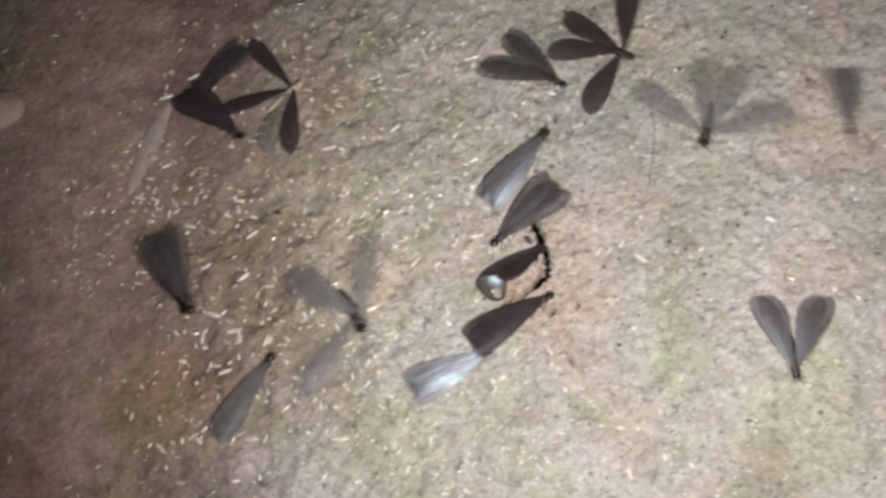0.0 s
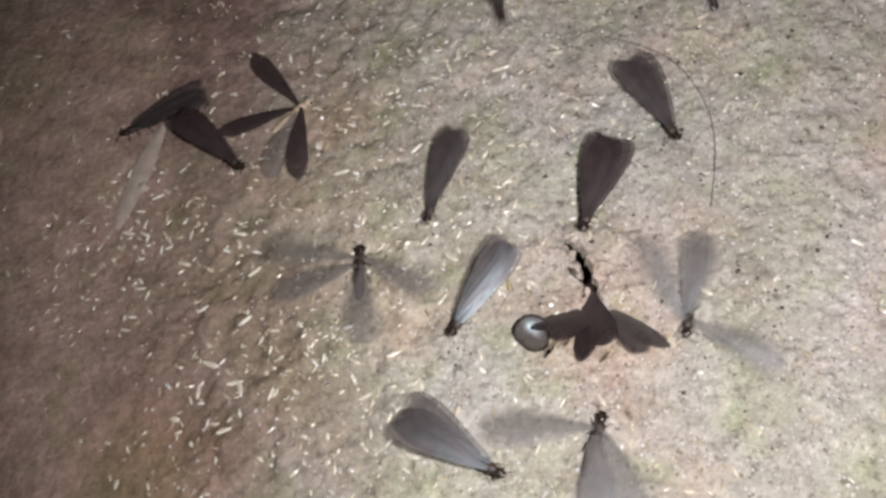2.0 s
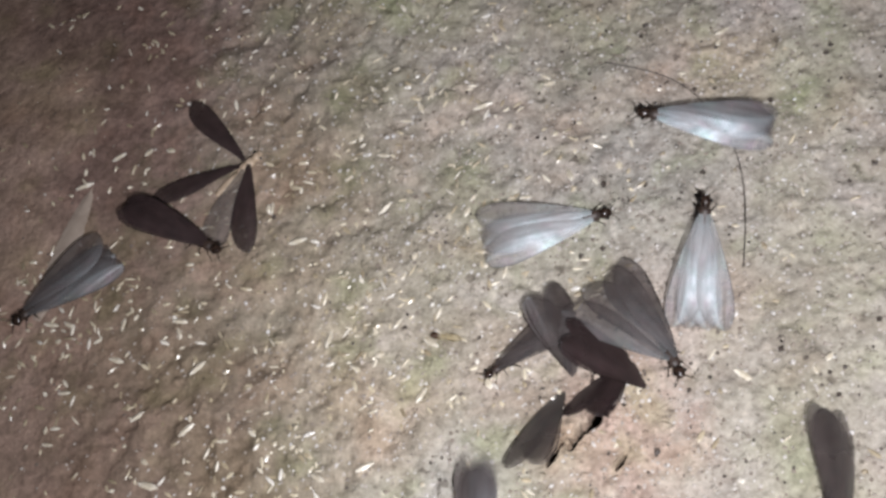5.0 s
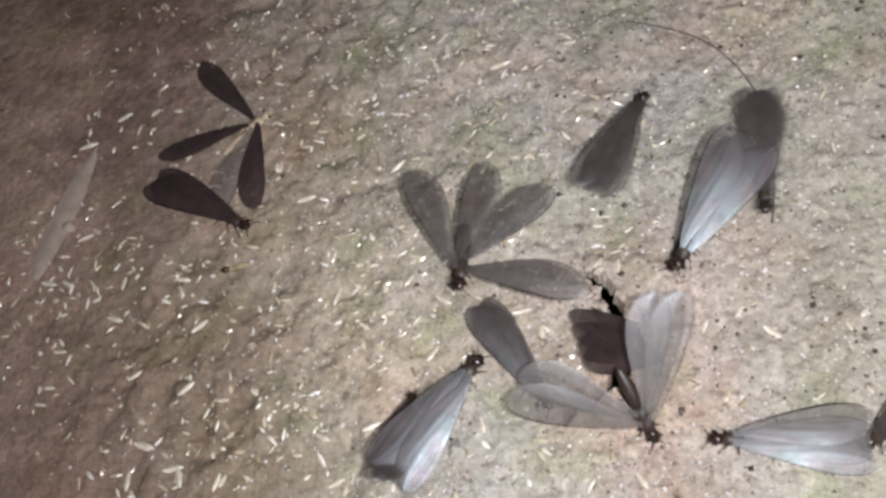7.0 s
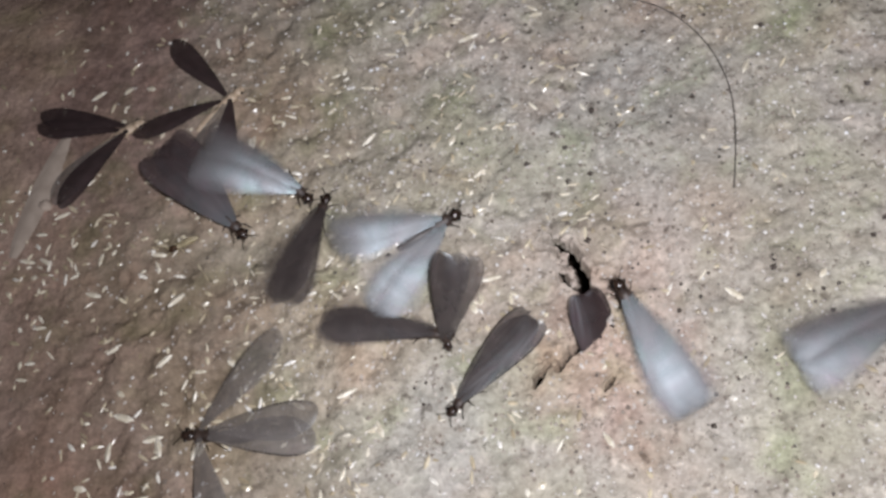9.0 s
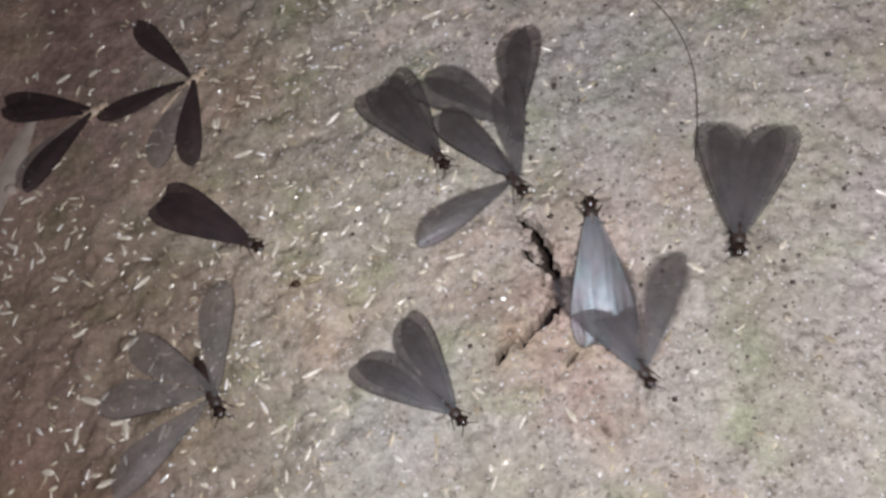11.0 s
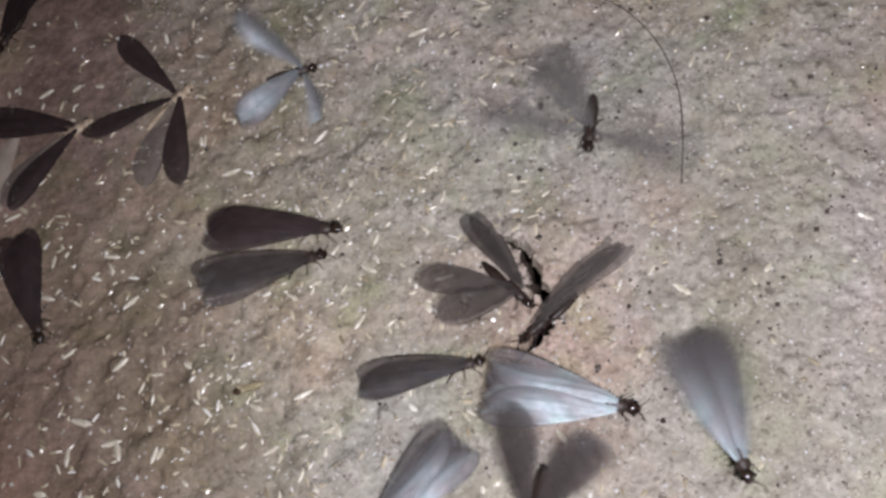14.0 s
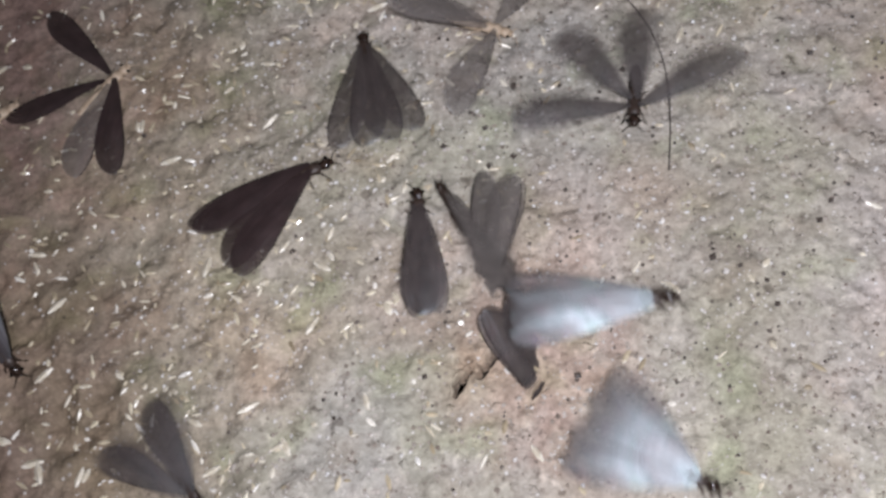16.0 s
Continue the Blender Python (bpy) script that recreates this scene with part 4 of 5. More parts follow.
        (3.95, -11.21, 119.45, -14, 55, 0, -160, 6, 9, 9, 6, 0),
        (16, -11.21, 119.45, -14, 55, 0, -160, 6, 9, 9, 6, 0),
    ],
    "a8": [
        (0, -10.95, 122.39, -1.73, -31.5, -26.2, -29.8, 7, 10, 10, 7, 0),
        (0.5, -7.84, 122.1, -2.6, -31.5, -26.2, -23, 7, 10, 10, 7, 0),
        (1, -11.08, 121.4, -4.06, -31.5, -26.2, -6.5, 7, 10, 10, 7, 0),
        (1.5, -4.07, 111.81, -4.89, -31.5, -26.2, -83, 7, 10, 10, 7, 0),
        (2, -7.14, 115.96, -3.74, -31.5, -26.2, -41.1, 7, 10, 10, 7, 0),
        (2.5, -4.79, 104.77, -4.07, -31.5, -26.2, -81.7, 7, 10, 10, 7, 0),
        (2.75, -15.84, 101.12, -3.16, -31.5, 0, -155.8, 7, 10, 10, 7, 0),
        (3, -26.89, 97.46, -2.26, -31.5, 26.2, 130.1, 7, 10, 10, 7, 0),
        (3.17, -18.19, 105.3, -3.22, -31.5, 8.7, 76.1, 7, 10, 10, 7, 0),
        (3.33, -9.48, 113.15, -4.17, -31.5, -8.7, 22, 7, 10, 10, 7, 0),
        (3.5, -0.78, 120.99, -5.13, -31.5, -26.2, -32, 7, 10, 10, 7, 0),
        (3.75, -11.2, 119.4, -14, -31.5, -26.2, -84.2, 7, 10, 10, 7, 0),
        (4, -11.2, 119.4, -14, -31.5, -26.2, -136.3, 7, 10, 10, 7, 0),
        (4.25, -11.2, 119.4, -14, -31.5, -26.2, -71.8, 7, 10, 10, 7, 0),
        (4.5, -5.75, 127.18, -6.31, -31.5, -26.2, -7.3, 7, 10, 10, 7, 0),
        (5, -4.97, 125.67, -6.09, -31.5, -26.2, -17.2, 7, 10, 10, 7, 0),
        (5.22, -8.09, 122.56, -10.04, 11.8, -13.1, -28.1, 6, 10, 10, 6, 0),
        (5.45, -11.21, 119.45, -14, 55, 0, -39, 6, 9, 9, 6, 0),
        (16, -11.21, 119.45, -14, 55, 0, -39, 6, 9, 9, 6, 0),
    ],
    "a9": [
        (0, -13.11, 104.7, 2.2, 0, -6.7, -59.2, 8, 2, 1, 8, 0),
        (0.25, -15.47, 108.06, -0.4, -15.8, 9.8, -9.3, 8, 6, 6, 8, 0),
        (0.5, -17.83, 111.41, -2.99, -31.5, 26.2, 40.7, 7, 10, 10, 7, 0),
        (1, -11.59, 110.25, -1.73, -31.5, 26.2, 1.4, 7, 10, 10, 7, 0),
        (1.5, -11.37, 118.03, -2.33, -31.5, 26.2, -1.1, 7, 10, 10, 7, 0),
        (2, -11.16, 118.63, -1.96, -31.5, -26.2, 19.7, 7, 10, 10, 7, 0),
        (2.5, -18.36, 124.94, -5.24, -31.5, 26.2, 33.5, 7, 10, 10, 7, 0),
        (2.75, -18.76, 112.17, -6.24, -31.5, 26.2, 79.3, 7, 10, 10, 7, 0),
        (3, -19.16, 99.4, -7.23, -31.5, 26.2, 125.1, 7, 10, 10, 7, 0),
        (3.25, -13.46, 101.06, -10, -31.5, 0, 188.5, 7, 10, 10, 7, 0),
        (3.5, -11.2, 117, -14, -31.5, -26.2, -108.1, 7, 10, 10, 7, 0),
        (4, -11.35, 114.12, 2.37, 0, -44.1, -104.3, 7, 1, -2, 6, 0),
        (4.5, -11.73, 122.47, 4.09, -21.3, 0, -57.1, 8, 4, 1, 7, 0),
        (5, -1.57, 116.68, -3.27, -31.5, -26.2, -106.2, 7, 10, 10, 7, 0),
        (7.5, -1.87, 117.14, -5.28, -28, 0, -80.33, 14, 5, 5, 14, 0),
        (7.75, -4.04, 111.93, -5.32, -29, 0, -139.74, 10.5, 7.5, 7.5, 10.5, 0),
        (8, -6.22, 106.72, -5.35, -30, -20, -139.74, 4, 2, 2, 4, 0),
        (8.5, -7.13, 107.96, -5.13, -30, -25, -142.24, 4, 2, 2, 4, 0),
        (9, -9.96, 102.7, -8.71, -38, -20, -157.22, 4, 2, 2, 4, 0),
        (9.27, -11.53, 111.82, -8.15, 11.8, 13.1, 183.2, 6, 10, 10, 6, 0),
        (9.5, -11.21, 119.45, -14, 55, 0, -169.6, 6, 9, 9, 6, 0),
        (16, -11.21, 119.45, -14, 55, 0, -169.6, 6, 9, 9, 6, 0),
    ],
    "b0": [
        (0, -29.83, 90.52, 2.13, 0.9, 16, -64.5, 9, 2, 2, 8, 0),
        (0.5, -16.53, 98.49, 2.2, 0, 0, -25.2, 5, 0, 2, 6, 0),
        (1, -15.76, 101.16, 2.2, 0, 0, -63.4, 8, 4, 2, 8, 0),
        (1.5, -9.4, 104.44, 2.2, 0, 0, -15.9, 4, 0, 1, 5, 0),
        (2, -7.42, 113.06, -0.7, -31.5, 26.2, 17.3, 7, 10, 10, 7, 0),
        (2.25, -1.89, 107.32, -2.12, -31.5, 0, -41, 7, 10, 10, 7, 0),
        (2.5, 3.64, 101.59, -3.54, -31.5, -26.2, -99.3, 7, 10, 10, 7, 0),
        (3, -7.55, 120.38, -0.99, -31.5, -26.2, -58.2, 7, 10, 10, 7, 0),
        (3.5, -5.94, 95.45, -3.71, -25, -24, -113.95, 6, 8, 8, 6, 0),
        (3.75, -12.6, 102, -2.2, -28, -26, -57, 7, 9, 9, 7, 0),
        (4, -19.32, 108.51, -0.7, -31.5, -26.2, 0, 7, 10, 10, 7, 0),
        (4.5, -18.5, 111.97, -0.7, -31.5, -26.2, -1.7, 7, 10, 10, 7, 0),
        (5, -18.94, 115.73, -0.7, -31.5, -26.2, -8.8, 7, 10, 10, 7, 0),
        (5.83, -22.28, 113.22, 0.27, -21, -17.5, -65.7, 6, 7, 6, 5, 0),
        (6.67, -25.63, 110.7, 1.23, -10.5, -8.7, -122.6, 5, 4, 2, 4, 0),
        (7.5, -28.97, 108.17, 2.2, 0, 0, -179.5, 4, 1, -2, 2, 0),
        (8, -29.98, 105.28, 2.94, -9.2, -7, 169.4, 5, -1, 0, 6, 0),
        (8.5, -32.67, 104.69, 2.2, 0, 0, 140.5, 3, 1, 2, 5, 0),
        (9, -35.1, 102.45, 2.2, 0, 0, 135.6, 7, 2, -2, 3, 0),
        (10.25, -32.94, 98.65, 2.2, 0, 0, 184.8, 14, 9, 10, 16, 0),
        (11.5, -30.77, 94.86, 2.2, 0, 0, -125.9, 21, 16, 23, 28, 0),
        (12, -28.89, 95.35, 2.2, 0, 0, -107.1, 25, 20, 15, 20, 0),
        (12.5, -27.7, 97.23, 4, 0, 0, -84.1, 64, 20, -14, 24, 1),
        (13, -28.97, 96.06, 10.74, 0, 0, -113.1, 27, 22, 21, 26, 0.5),
        (13.5, -20.65, 91.34, 14, -8.5, 4, -133, 7, 2, 20, 25, 0.5),
        (14, -27.1, 106.95, 2.2, 0, -6.8, -84.6, 7, 1, 1, 3, 0),
        (14.25, -25.48, 110.52, 0.75, -15.8, -16.5, -31.8, 7, 6, 6, 5, 0),
        (14.5, -23.82, 114.09, -0.7, -31.5, -26.2, 20.9, 7, 10, 10, 7, 0),
        (15, -23.15, 121.33, 2.2, 0, 0, -5.7, 3, -2, -1, 4, 0),
        (15.5, -21.52, 125.62, 9, 14.2, 4.3, -1.3, 6, -1, 2, 4, 0),
        (16, -24.4, 133.66, 9, 0, 0, -1.6, 2, -1, -1, 5, 0),
    ],
    "b1": [
        (0, -6.08, 175.24, 2.2, 0, -8, -131.4, 14, 9, 27, 32, 0),
        (0.5, -4.2, 171.42, 2.2, 0, -7.8, -136.9, 10, 3, 4, 12, 0),
        (1, 7.13, 171.79, 2.2, 0, 0, -108.7, 6, 0, 2, 4, 0),
        (1.5, 9.14, 170.12, 9, -3, 28.5, -100.9, 7, 0, 0, 6, 0),
        (2, 10.75, 156.05, 9, 0, -5.2, -158.4, 9, 4, 4, 8, 0),
        (2.5, 11.94, 149.65, 9, 0, 0, -164.8, 10, 2, 3, 10, 0),
        (3, 8.93, 139.2, 14, 0, 0, -176.7, 15, 10, 7, 12, 0.5),
        (3.5, 3.97, 141.02, 2.2, 0, 4.2, 154.8, 45, 40, 17, 22, 0),
        (4, -0.48, 139.16, 2.2, 0, 0, -169.8, 27, 22, 23, 28, 0),
        (4.5, 1.39, 121.76, 9, 0, 0, -162.5, 8, 3, 2, 10, 0),
        (5, 2.48, 121.8, 2.2, 0, 0, -162.64, -1.26, -8.28, 25.25, 40.35, 0),
        (7.5, -42.18, 138.61, 14, 0, 0, 170.3, 120, 78, -16, 22, 0.55),
        (8, -38.34, 147.71, 2.2, 0, 0, -142.4, 12, 3, 3, 12, 0),
        (8.5, -32.28, 129.63, 9, -13.7, -5.2, -178.9, 6, 2, 0, 6, 0),
        (8.75, -34.89, 132.12, 9, -5.6, 9.9, -121.8, 16, 12, 11, 18, 0),
        (9, -37.65, 136.37, 5.95, 2.5, 25, -65.4, 27, 21, 22, 30, 0.5),
        (10.25, -33.94, 143.78, 4.08, 1.2, 12.5, -112.9, 18, 11, 12, 19, 0),
        (11.5, -30.25, 151.23, 2.2, 0, 0, -160.2, 10, 1, 1, 8, 0),
        (12, -34.43, 144.56, 4, 0, 0, -131.8, 36, -11, 17, 76, 0),
        (12.5, -26.87, 139.83, 6, -12.7, 6, -96.84, 14.31, 9.75, 34.34, 46.05, 0.5),
        (12.67, -33.74, 141.45, 9, -8.5, 14.2, -50.2, 6, 0, 28, 34, 0),
        (12.83, -41.68, 145.99, 5.95, -4.2, 7.1, 7.1, 6, 1, 16, 22, 0),
        (13, -49.77, 150.94, 2.2, 0, 0, 64.3, 7, 1, 3, 10, 0),
        (13.5, -61.57, 160.08, 4.08, -21.4, 0, 26.6, 85, 26, -20, 30, 0.5),
        (13.75, -58.91, 146.46, 4.14, -22.1, 0, -21.3, 46, 14, -10, 19, 0),
        (14, -56.25, 132.83, 4.2, -22.8, 0, -69.4, 8, 2, 0, 8, 0),
        (14.5, -44.96, 133.61, 2.51, -3.8, 23.5, -75.4, 8, 4, 3, 11, 0),
        (15, -32.85, 140.11, 6.13, 11.8, 22.3, -43.9, 9, 4, 2, 10, 0),
        (15.5, -33.75, 154.86, 2.2, 0, 0, -1.7, 10, 3, 0, 11, 0),
        (16, -32.45, 172.81, 2.2, 0, 0, 4.2, 20, 7, 6, 18, 0),
    ],
    "b2": [
        (0, 13.71, 180.09, 4, 0, 0, -123.7, 68, 10, 31, 96, 0),
        (0.5, 23.38, 153.54, 9, 0, 0, -171.6, 5, -2, 2, 5, 0),
        (1, 10.71, 147.04, 2.2, 0, 9.1, 109.3, 11, 3, 3, 7, 0),
        (1.5, -3.23, 137.91, 9, -4.8, -23, 107.7, 11, 3, 2, 8, 0),
        (2, -9.87, 134.66, 9, 0, 0, 160.5, 11, 2, 2, 8, 0),
        (2.5, -12.06, 130.65, 9, 0, 0, 138.3, 4, -1, -1, 6, 0),
        (3, -20.45, 129.77, -1.42, -31.5, 26.2, 123.3, 7, 10, 10, 7, 0),
        (3.17, -14.83, 127.01, -2.03, -31.5, 8.7, 180.1, 7, 10, 10, 7, 0),
        (3.33, -9.2, 124.26, -2.63, -31.5, -8.7, 236.9, 7, 10, 10, 7, 0),
        (3.5, -3.58, 121.5, -3.24, -31.5, -26.2, -66.3, 7, 10, 10, 7, 0),
        (3.75, -4.86, 115.52, -3.76, -31.5, -26.2, -108.4, 7, 10, 10, 7, 0),
        (3.88, -6.4, 111.63, -5.06, -30.75, 14.4, -136.53, 5.5, 6.5, 6.5, 5.5, 0),
        (4, -7.94, 107.75, -6.36, -30, 55, -164.67, 4, 3, 3, 4, 0),
        (4.22, -8.68, 114.49, -9.14, 11.8, -13.1, -158.6, 6, 10, 10, 6, 0),
        (4.45, -11.21, 119.45, -14, 55, 0, -166.7, 6, 9, 9, 6, 0),
        (5.75, -11.21, 119.45, -14, 55, 0, -118.1, 6, 9, 9, 6, 0),
        (7.05, -11.21, 119.45, -14, 55, 0, -69.6, 6, 9, 9, 6, 0),
        (7.28, -9.48, 127.23, -9.34, 11.8, -13.1, -55, 6, 10, 10, 6, 0),
        (7.5, -9.75, 136.59, -6.51, -30, 0, -43.97, 6, 8, 8, 6, 0),
        (7.75, -6.89, 137.06, -6.22, -32.5, 0, -50.08, 5, 6, 6, 5, 0),
        (8, -4.03, 137.53, -8.42, -35, 0, -56.2, 4, 4, 4, 4, 0),
        (8.22, -21.96, 123.94, -10.02, 11.8, 13.1, -70, 6, 10, 10, 6, 0),
        (8.45, -11.21, 119.45, -14, 55, 0, -90, 6, 9, 9, 6, 0),
        (16, -11.21, 119.45, -14, 55, 0, -90, 6, 9, 9, 6, 0),
    ],
    "b3": [
        (0, 34.44, 145.93, 14, 0, 0, 164.6, 67, 20, 13, 67, 0.5),
        (0.5, 32.27, 128.94, 4, 0, 0, 170.5, 79, 18, -12, 13, 0),
        (1, 25.46, 115.16, 4, 0, 0, 169.1, 86, 25, 5, 53, 0),
        (1.5, 22.46, 110.95, 4, 0, 0, 162.7, 82, 22, 13, 65, 0),
        (2, 10.24, 108.85, 4, 0, 0, 168.7, 116, 7, -1, 34, 0.5),
        (2.5, -0.23, 94.53, 4, 0, 0, 96.5, 64, -8, 14, 46, 0.3),
        (2.67, 0.09, 97.32, 3.41, -0.1, 5.4, 154.6, 45, -5, 9, 32, 0),
        (2.83, 0.4, 100.11, 2.82, -0.3, 10.8, 212.7, 25, -3, 5, 18, 0),
        (3, 0.72, 102.9, 2.23, -0.4, 16.2, -89.2, 6, 0, 0, 4, 0),
        (3.5, 16.3, 106.98, 3.7, 6.2, 15.9, -77.1, 10, 4, 1, 9, 0),
        (3.75, 20.04, 115.02, 3.85, 3.1, 8, -131.8, 10, -10, 16, 33, 0),
        (4, 23.77, 123.06, 4, 0, 0, 173.4, 10, -24, 30, 57, 0.5),
        (4.17, 19.67, 123.61, 5.4, 6.6, -1.6, 119.1, 10, -15, 20, 41, 0),
        (4.33, 15.58, 124.15, 6.8, 13.3, -3.3, 64.9, 10, -5, 10, 24, 0),
        (4.5, 11.48, 124.7, 8.2, 19.9, -4.9, 10.6, 10, 4, 0, 8, 0),
        (5, 12.36, 144.72, 9, 24.2, 3.3, -12, 10, 3, 4, 12, 0),
        (6.25, 7.64, 116.48, 7.42, 10.7, -2.4, 49.8, 9, 3, 4, 11, 0),
        (7.5, 3.17, 89.84, 2.44, -2.8, -8.2, 111.6, 8, 3, 4, 10, 0),
        (8, -13.58, 86.66, 2.7, -5.6, -6.1, 153.4, 8, 2, 4, 10, 0),
        (8.45, -19.87, 44.93, 1.6, 0, 0, 174, 6, 9, 9, 6, 0),
        (16, -19.87, 44.93, 1.6, 0, 0, 174, 6, 9, 9, 6, 0),
    ],
    "b4": [
        (0, 48.94, 82.61, 9, 0, 0, 179.9, 31, 26, 17, 22, 0),
        (0.5, 41.33, 59.31, 9, 0, 0, 160.7, 6, 0, 0, 6, 0),
        (1, 35.63, 50.1, 2.2, 0, -0.7, 145.8, 8, 2, 3, 12, 0),
        (1.45, 28.93, 15.16, 1.6, 0, 0, 171.9, 6, 9, 9, 6, 0),
        (16, 28.93, 15.16, 1.6, 0, 0, 171.9, 6, 9, 9, 6, 0),
    ],
    "b5": [
        (0, 73.8, 152.09, 2.2, 0, -4.3, 177.6, 10, 2, 1, 12, 0),
        (0.23, 103.61, 147.45, 1.9, 0, -2.2, 221.2, 8, 6, 5, 9, 0),
        (0.45, 133.42, 142.81, 1.6, 0, 0, -95.2, 6, 9, 9, 6, 0),
        (16, 133.42, 142.81, 1.6, 0, 0, -95.2, 6, 9, 9, 6, 0),
    ],
    "b6": [
        (0, -25.24, 284.9, 1.6, 0, 0, 177.8, 6, 9, 9, 6, 0),
        (1.55, -25.24, 284.9, 1.6, 0, 0, 177.8, 6, 9, 9, 6, 0),
        (2, -29.46, 204.07, 2.2, 0, 0, -168.4, 6, 0, 0, 7, 0),
        (2.5, -20, 178.45, 2.2, 0, 0, -172.3, 3, 1, 0, 3, 0),
        (3, -10.5, 154.48, 3.62, -16.1, 0.6, -169.5, 3, 0, 0, 3, 0),
        (3.5, -8.29, 137.04, 9, 0, 0, 168.3, 7, -2, -1, 2, 0),
        (4, -11.97, 128.92, 8.82, 0, -76, -167.25, 3, -2, 0, 5, 0),
        (4.5, -14.35, 131.79, 2.2, 0, -1.3, -159.7, 3, 1, 0, 3, 0),
        (5, -14.57, 119.15, -3.68, -31.5, -26.2, -143.4, 7, 10, 10, 7, 0),
        (6.25, -30.2, 113.34, 4.77, -9.6, -3.9, -85, 8, 6, 6, 8, 0),
        (7.5, -45.9, 107.57, 13.21, 12.2, 18.3, -26.5, 9, 3, 2, 9, 0.5),
        (8, -55.74, 113.33, 4.96, 8.3, 21.6, -35.3, 10, 2, 4, 11, 0.5),
        (8.5, -59.42, 122.85, 3.18, 4.1, 15.4, -43, 11, 2, 0, 12, 0.5),
        (9, -41.39, 116.05, 2.2, 0, -7.1, -101.5, 3, -1, 0, 4, 0.5),
        (10.25, -25.49, 136.39, 3.1, 0, -3.6, -159.6, 12, 8, 30, 34, 0),
        (11.5, -9.59, 156.75, 4, 0, 0, 142.3, 22, 17, 60, 65, 0.6),
        (12, -23.63, 151.83, 4, 0, 0, 78.5, 24, -12, 18, 87, 1),
        (12.5, -32.37, 147.82, 4.74, 7.7, -15.8, 83.7, 14, 9, 3, 8, 0.5),
        (12.75, -20.47, 136.23, 8.57, 3.8, -7.9, 148.5, 11, 4, 2, 8, 0),
        (13, -8.8, 126.43, 9, 0, 0, -146.7, 8, 0, 2, 8, 0),
        (13.5, 8.01, 98.52, 14, -14.1, 3.5, -169.5, 12, 2, 0, 10, 0.5),
        (14, 17.8, 82.24, 12.62, 0, 0, -170.6, 10, 3, 1, 11, 0.5),
        (14.5, 22.4, 70.51, 5.44, -39.1, 0, 178.4, 8, 3, 1, 7, 0.5),
        (14.95, 17.95, 46.36, 1.6, 0, 0, 167.7, 6, 9, 9, 6, 0),
        (16, 17.95, 46.36, 1.6, 0, 0, 167.7, 6, 9, 9, 6, 0),
    ],
    "b7": [
        (0, 37.94, 285.61, 1.6, 0, 0, 173, 6, 9, 9, 6, 0),
        (1.55, 37.94, 285.61, 1.6, 0, 0, 173, 6, 9, 9, 6, 0),
        (2, 26.31, 199.04, 4.33, -24.1, 0, -175.9, 7, -1, 1, 6, 0),
        (2.5, 33.92, 185.1, 2.2, 0, 0, -174.3, 6, -2, 0, 7, 0),
        (3, 32.84, 144.62, 14, 0, 0, 172.2, -1, -6, 69, 74, 0.5),
        (3.5, 30.24, 119.39, 14, 0, 0, 166.8, 9, -11, 17, 83, 0.3),
        (3.73, 63.3, 114.13, 9, 0, 0, 214.4, 8, -1, 13, 44, 0),
        (3.95, 95.93, 110.23, 1.6, 0, 0, -97.8, 6, 9, 9, 6, 0),
        (16, 95.93, 110.23, 1.6, 0, 0, -97.8, 6, 9, 9, 6, 0),
    ],
    "b8": [
        (0, -11.21, 119.45, -14, 55, 0, 107.3, 6, 9, 9, 6, 0),
        (2.05, -11.21, 119.45, -14, 55, 0, 107.3, 6, 9, 9, 6, 0),
        (2.27, -20.2, 123.56, -8.25, 11.8, 13.1, 92.1, 6, 10, 10, 6, 0),
        (2.5, -29.19, 127.66, -2.49, -31.5, 26.2, 76.9, 7, 10, 10, 7, 0),
        (3, -26.44, 131.74, -0.51, -31.5, 26.2, 47.8, 7, 10, 10, 7, 0),
        (3.5, -21.08, 136.11, 9, 0, 3.2, 35.8, 9, 4, 1, 12, 0),
        (4, -26.02, 134.51, 9, 0, 0, 50.4, 4, -1, -1, 2, 0),
        (4.5, -27.8, 127.25, 2.2, 0, 7.4, 91.1, 6, 2, -2, 4, 0),
        (5, -29.45, 123.42, 2.2, 0, 7.3, 118.2, 5, 1, -2, 6, 0),
        (6.25, -44.75, 114.18, 3.12, -13.1, 3.6, 44.4, 6, 0, -1, 4, 0),
        (7.5, -60.02, 104.9, 4.04, -26.2, 0, -29.4, 6, 0, 0, 3, 0),
        (8, -72.27, 103.71, 2.2, 0, -9.2, -32.5, 3, 1, 1, 3, 0),
        (8.22, -70.25, 75.37, 1.9, 0, -4.6, -105.3, 4, 5, 5, 4, 0),
        (8.45, -68.28, 47.08, 1.6, 0, 0, -178.1, 6, 9, 9, 6, 0),
        (16, -68.28, 47.08, 1.6, 0, 0, -178.1, 6, 9, 9, 6, 0),
    ],
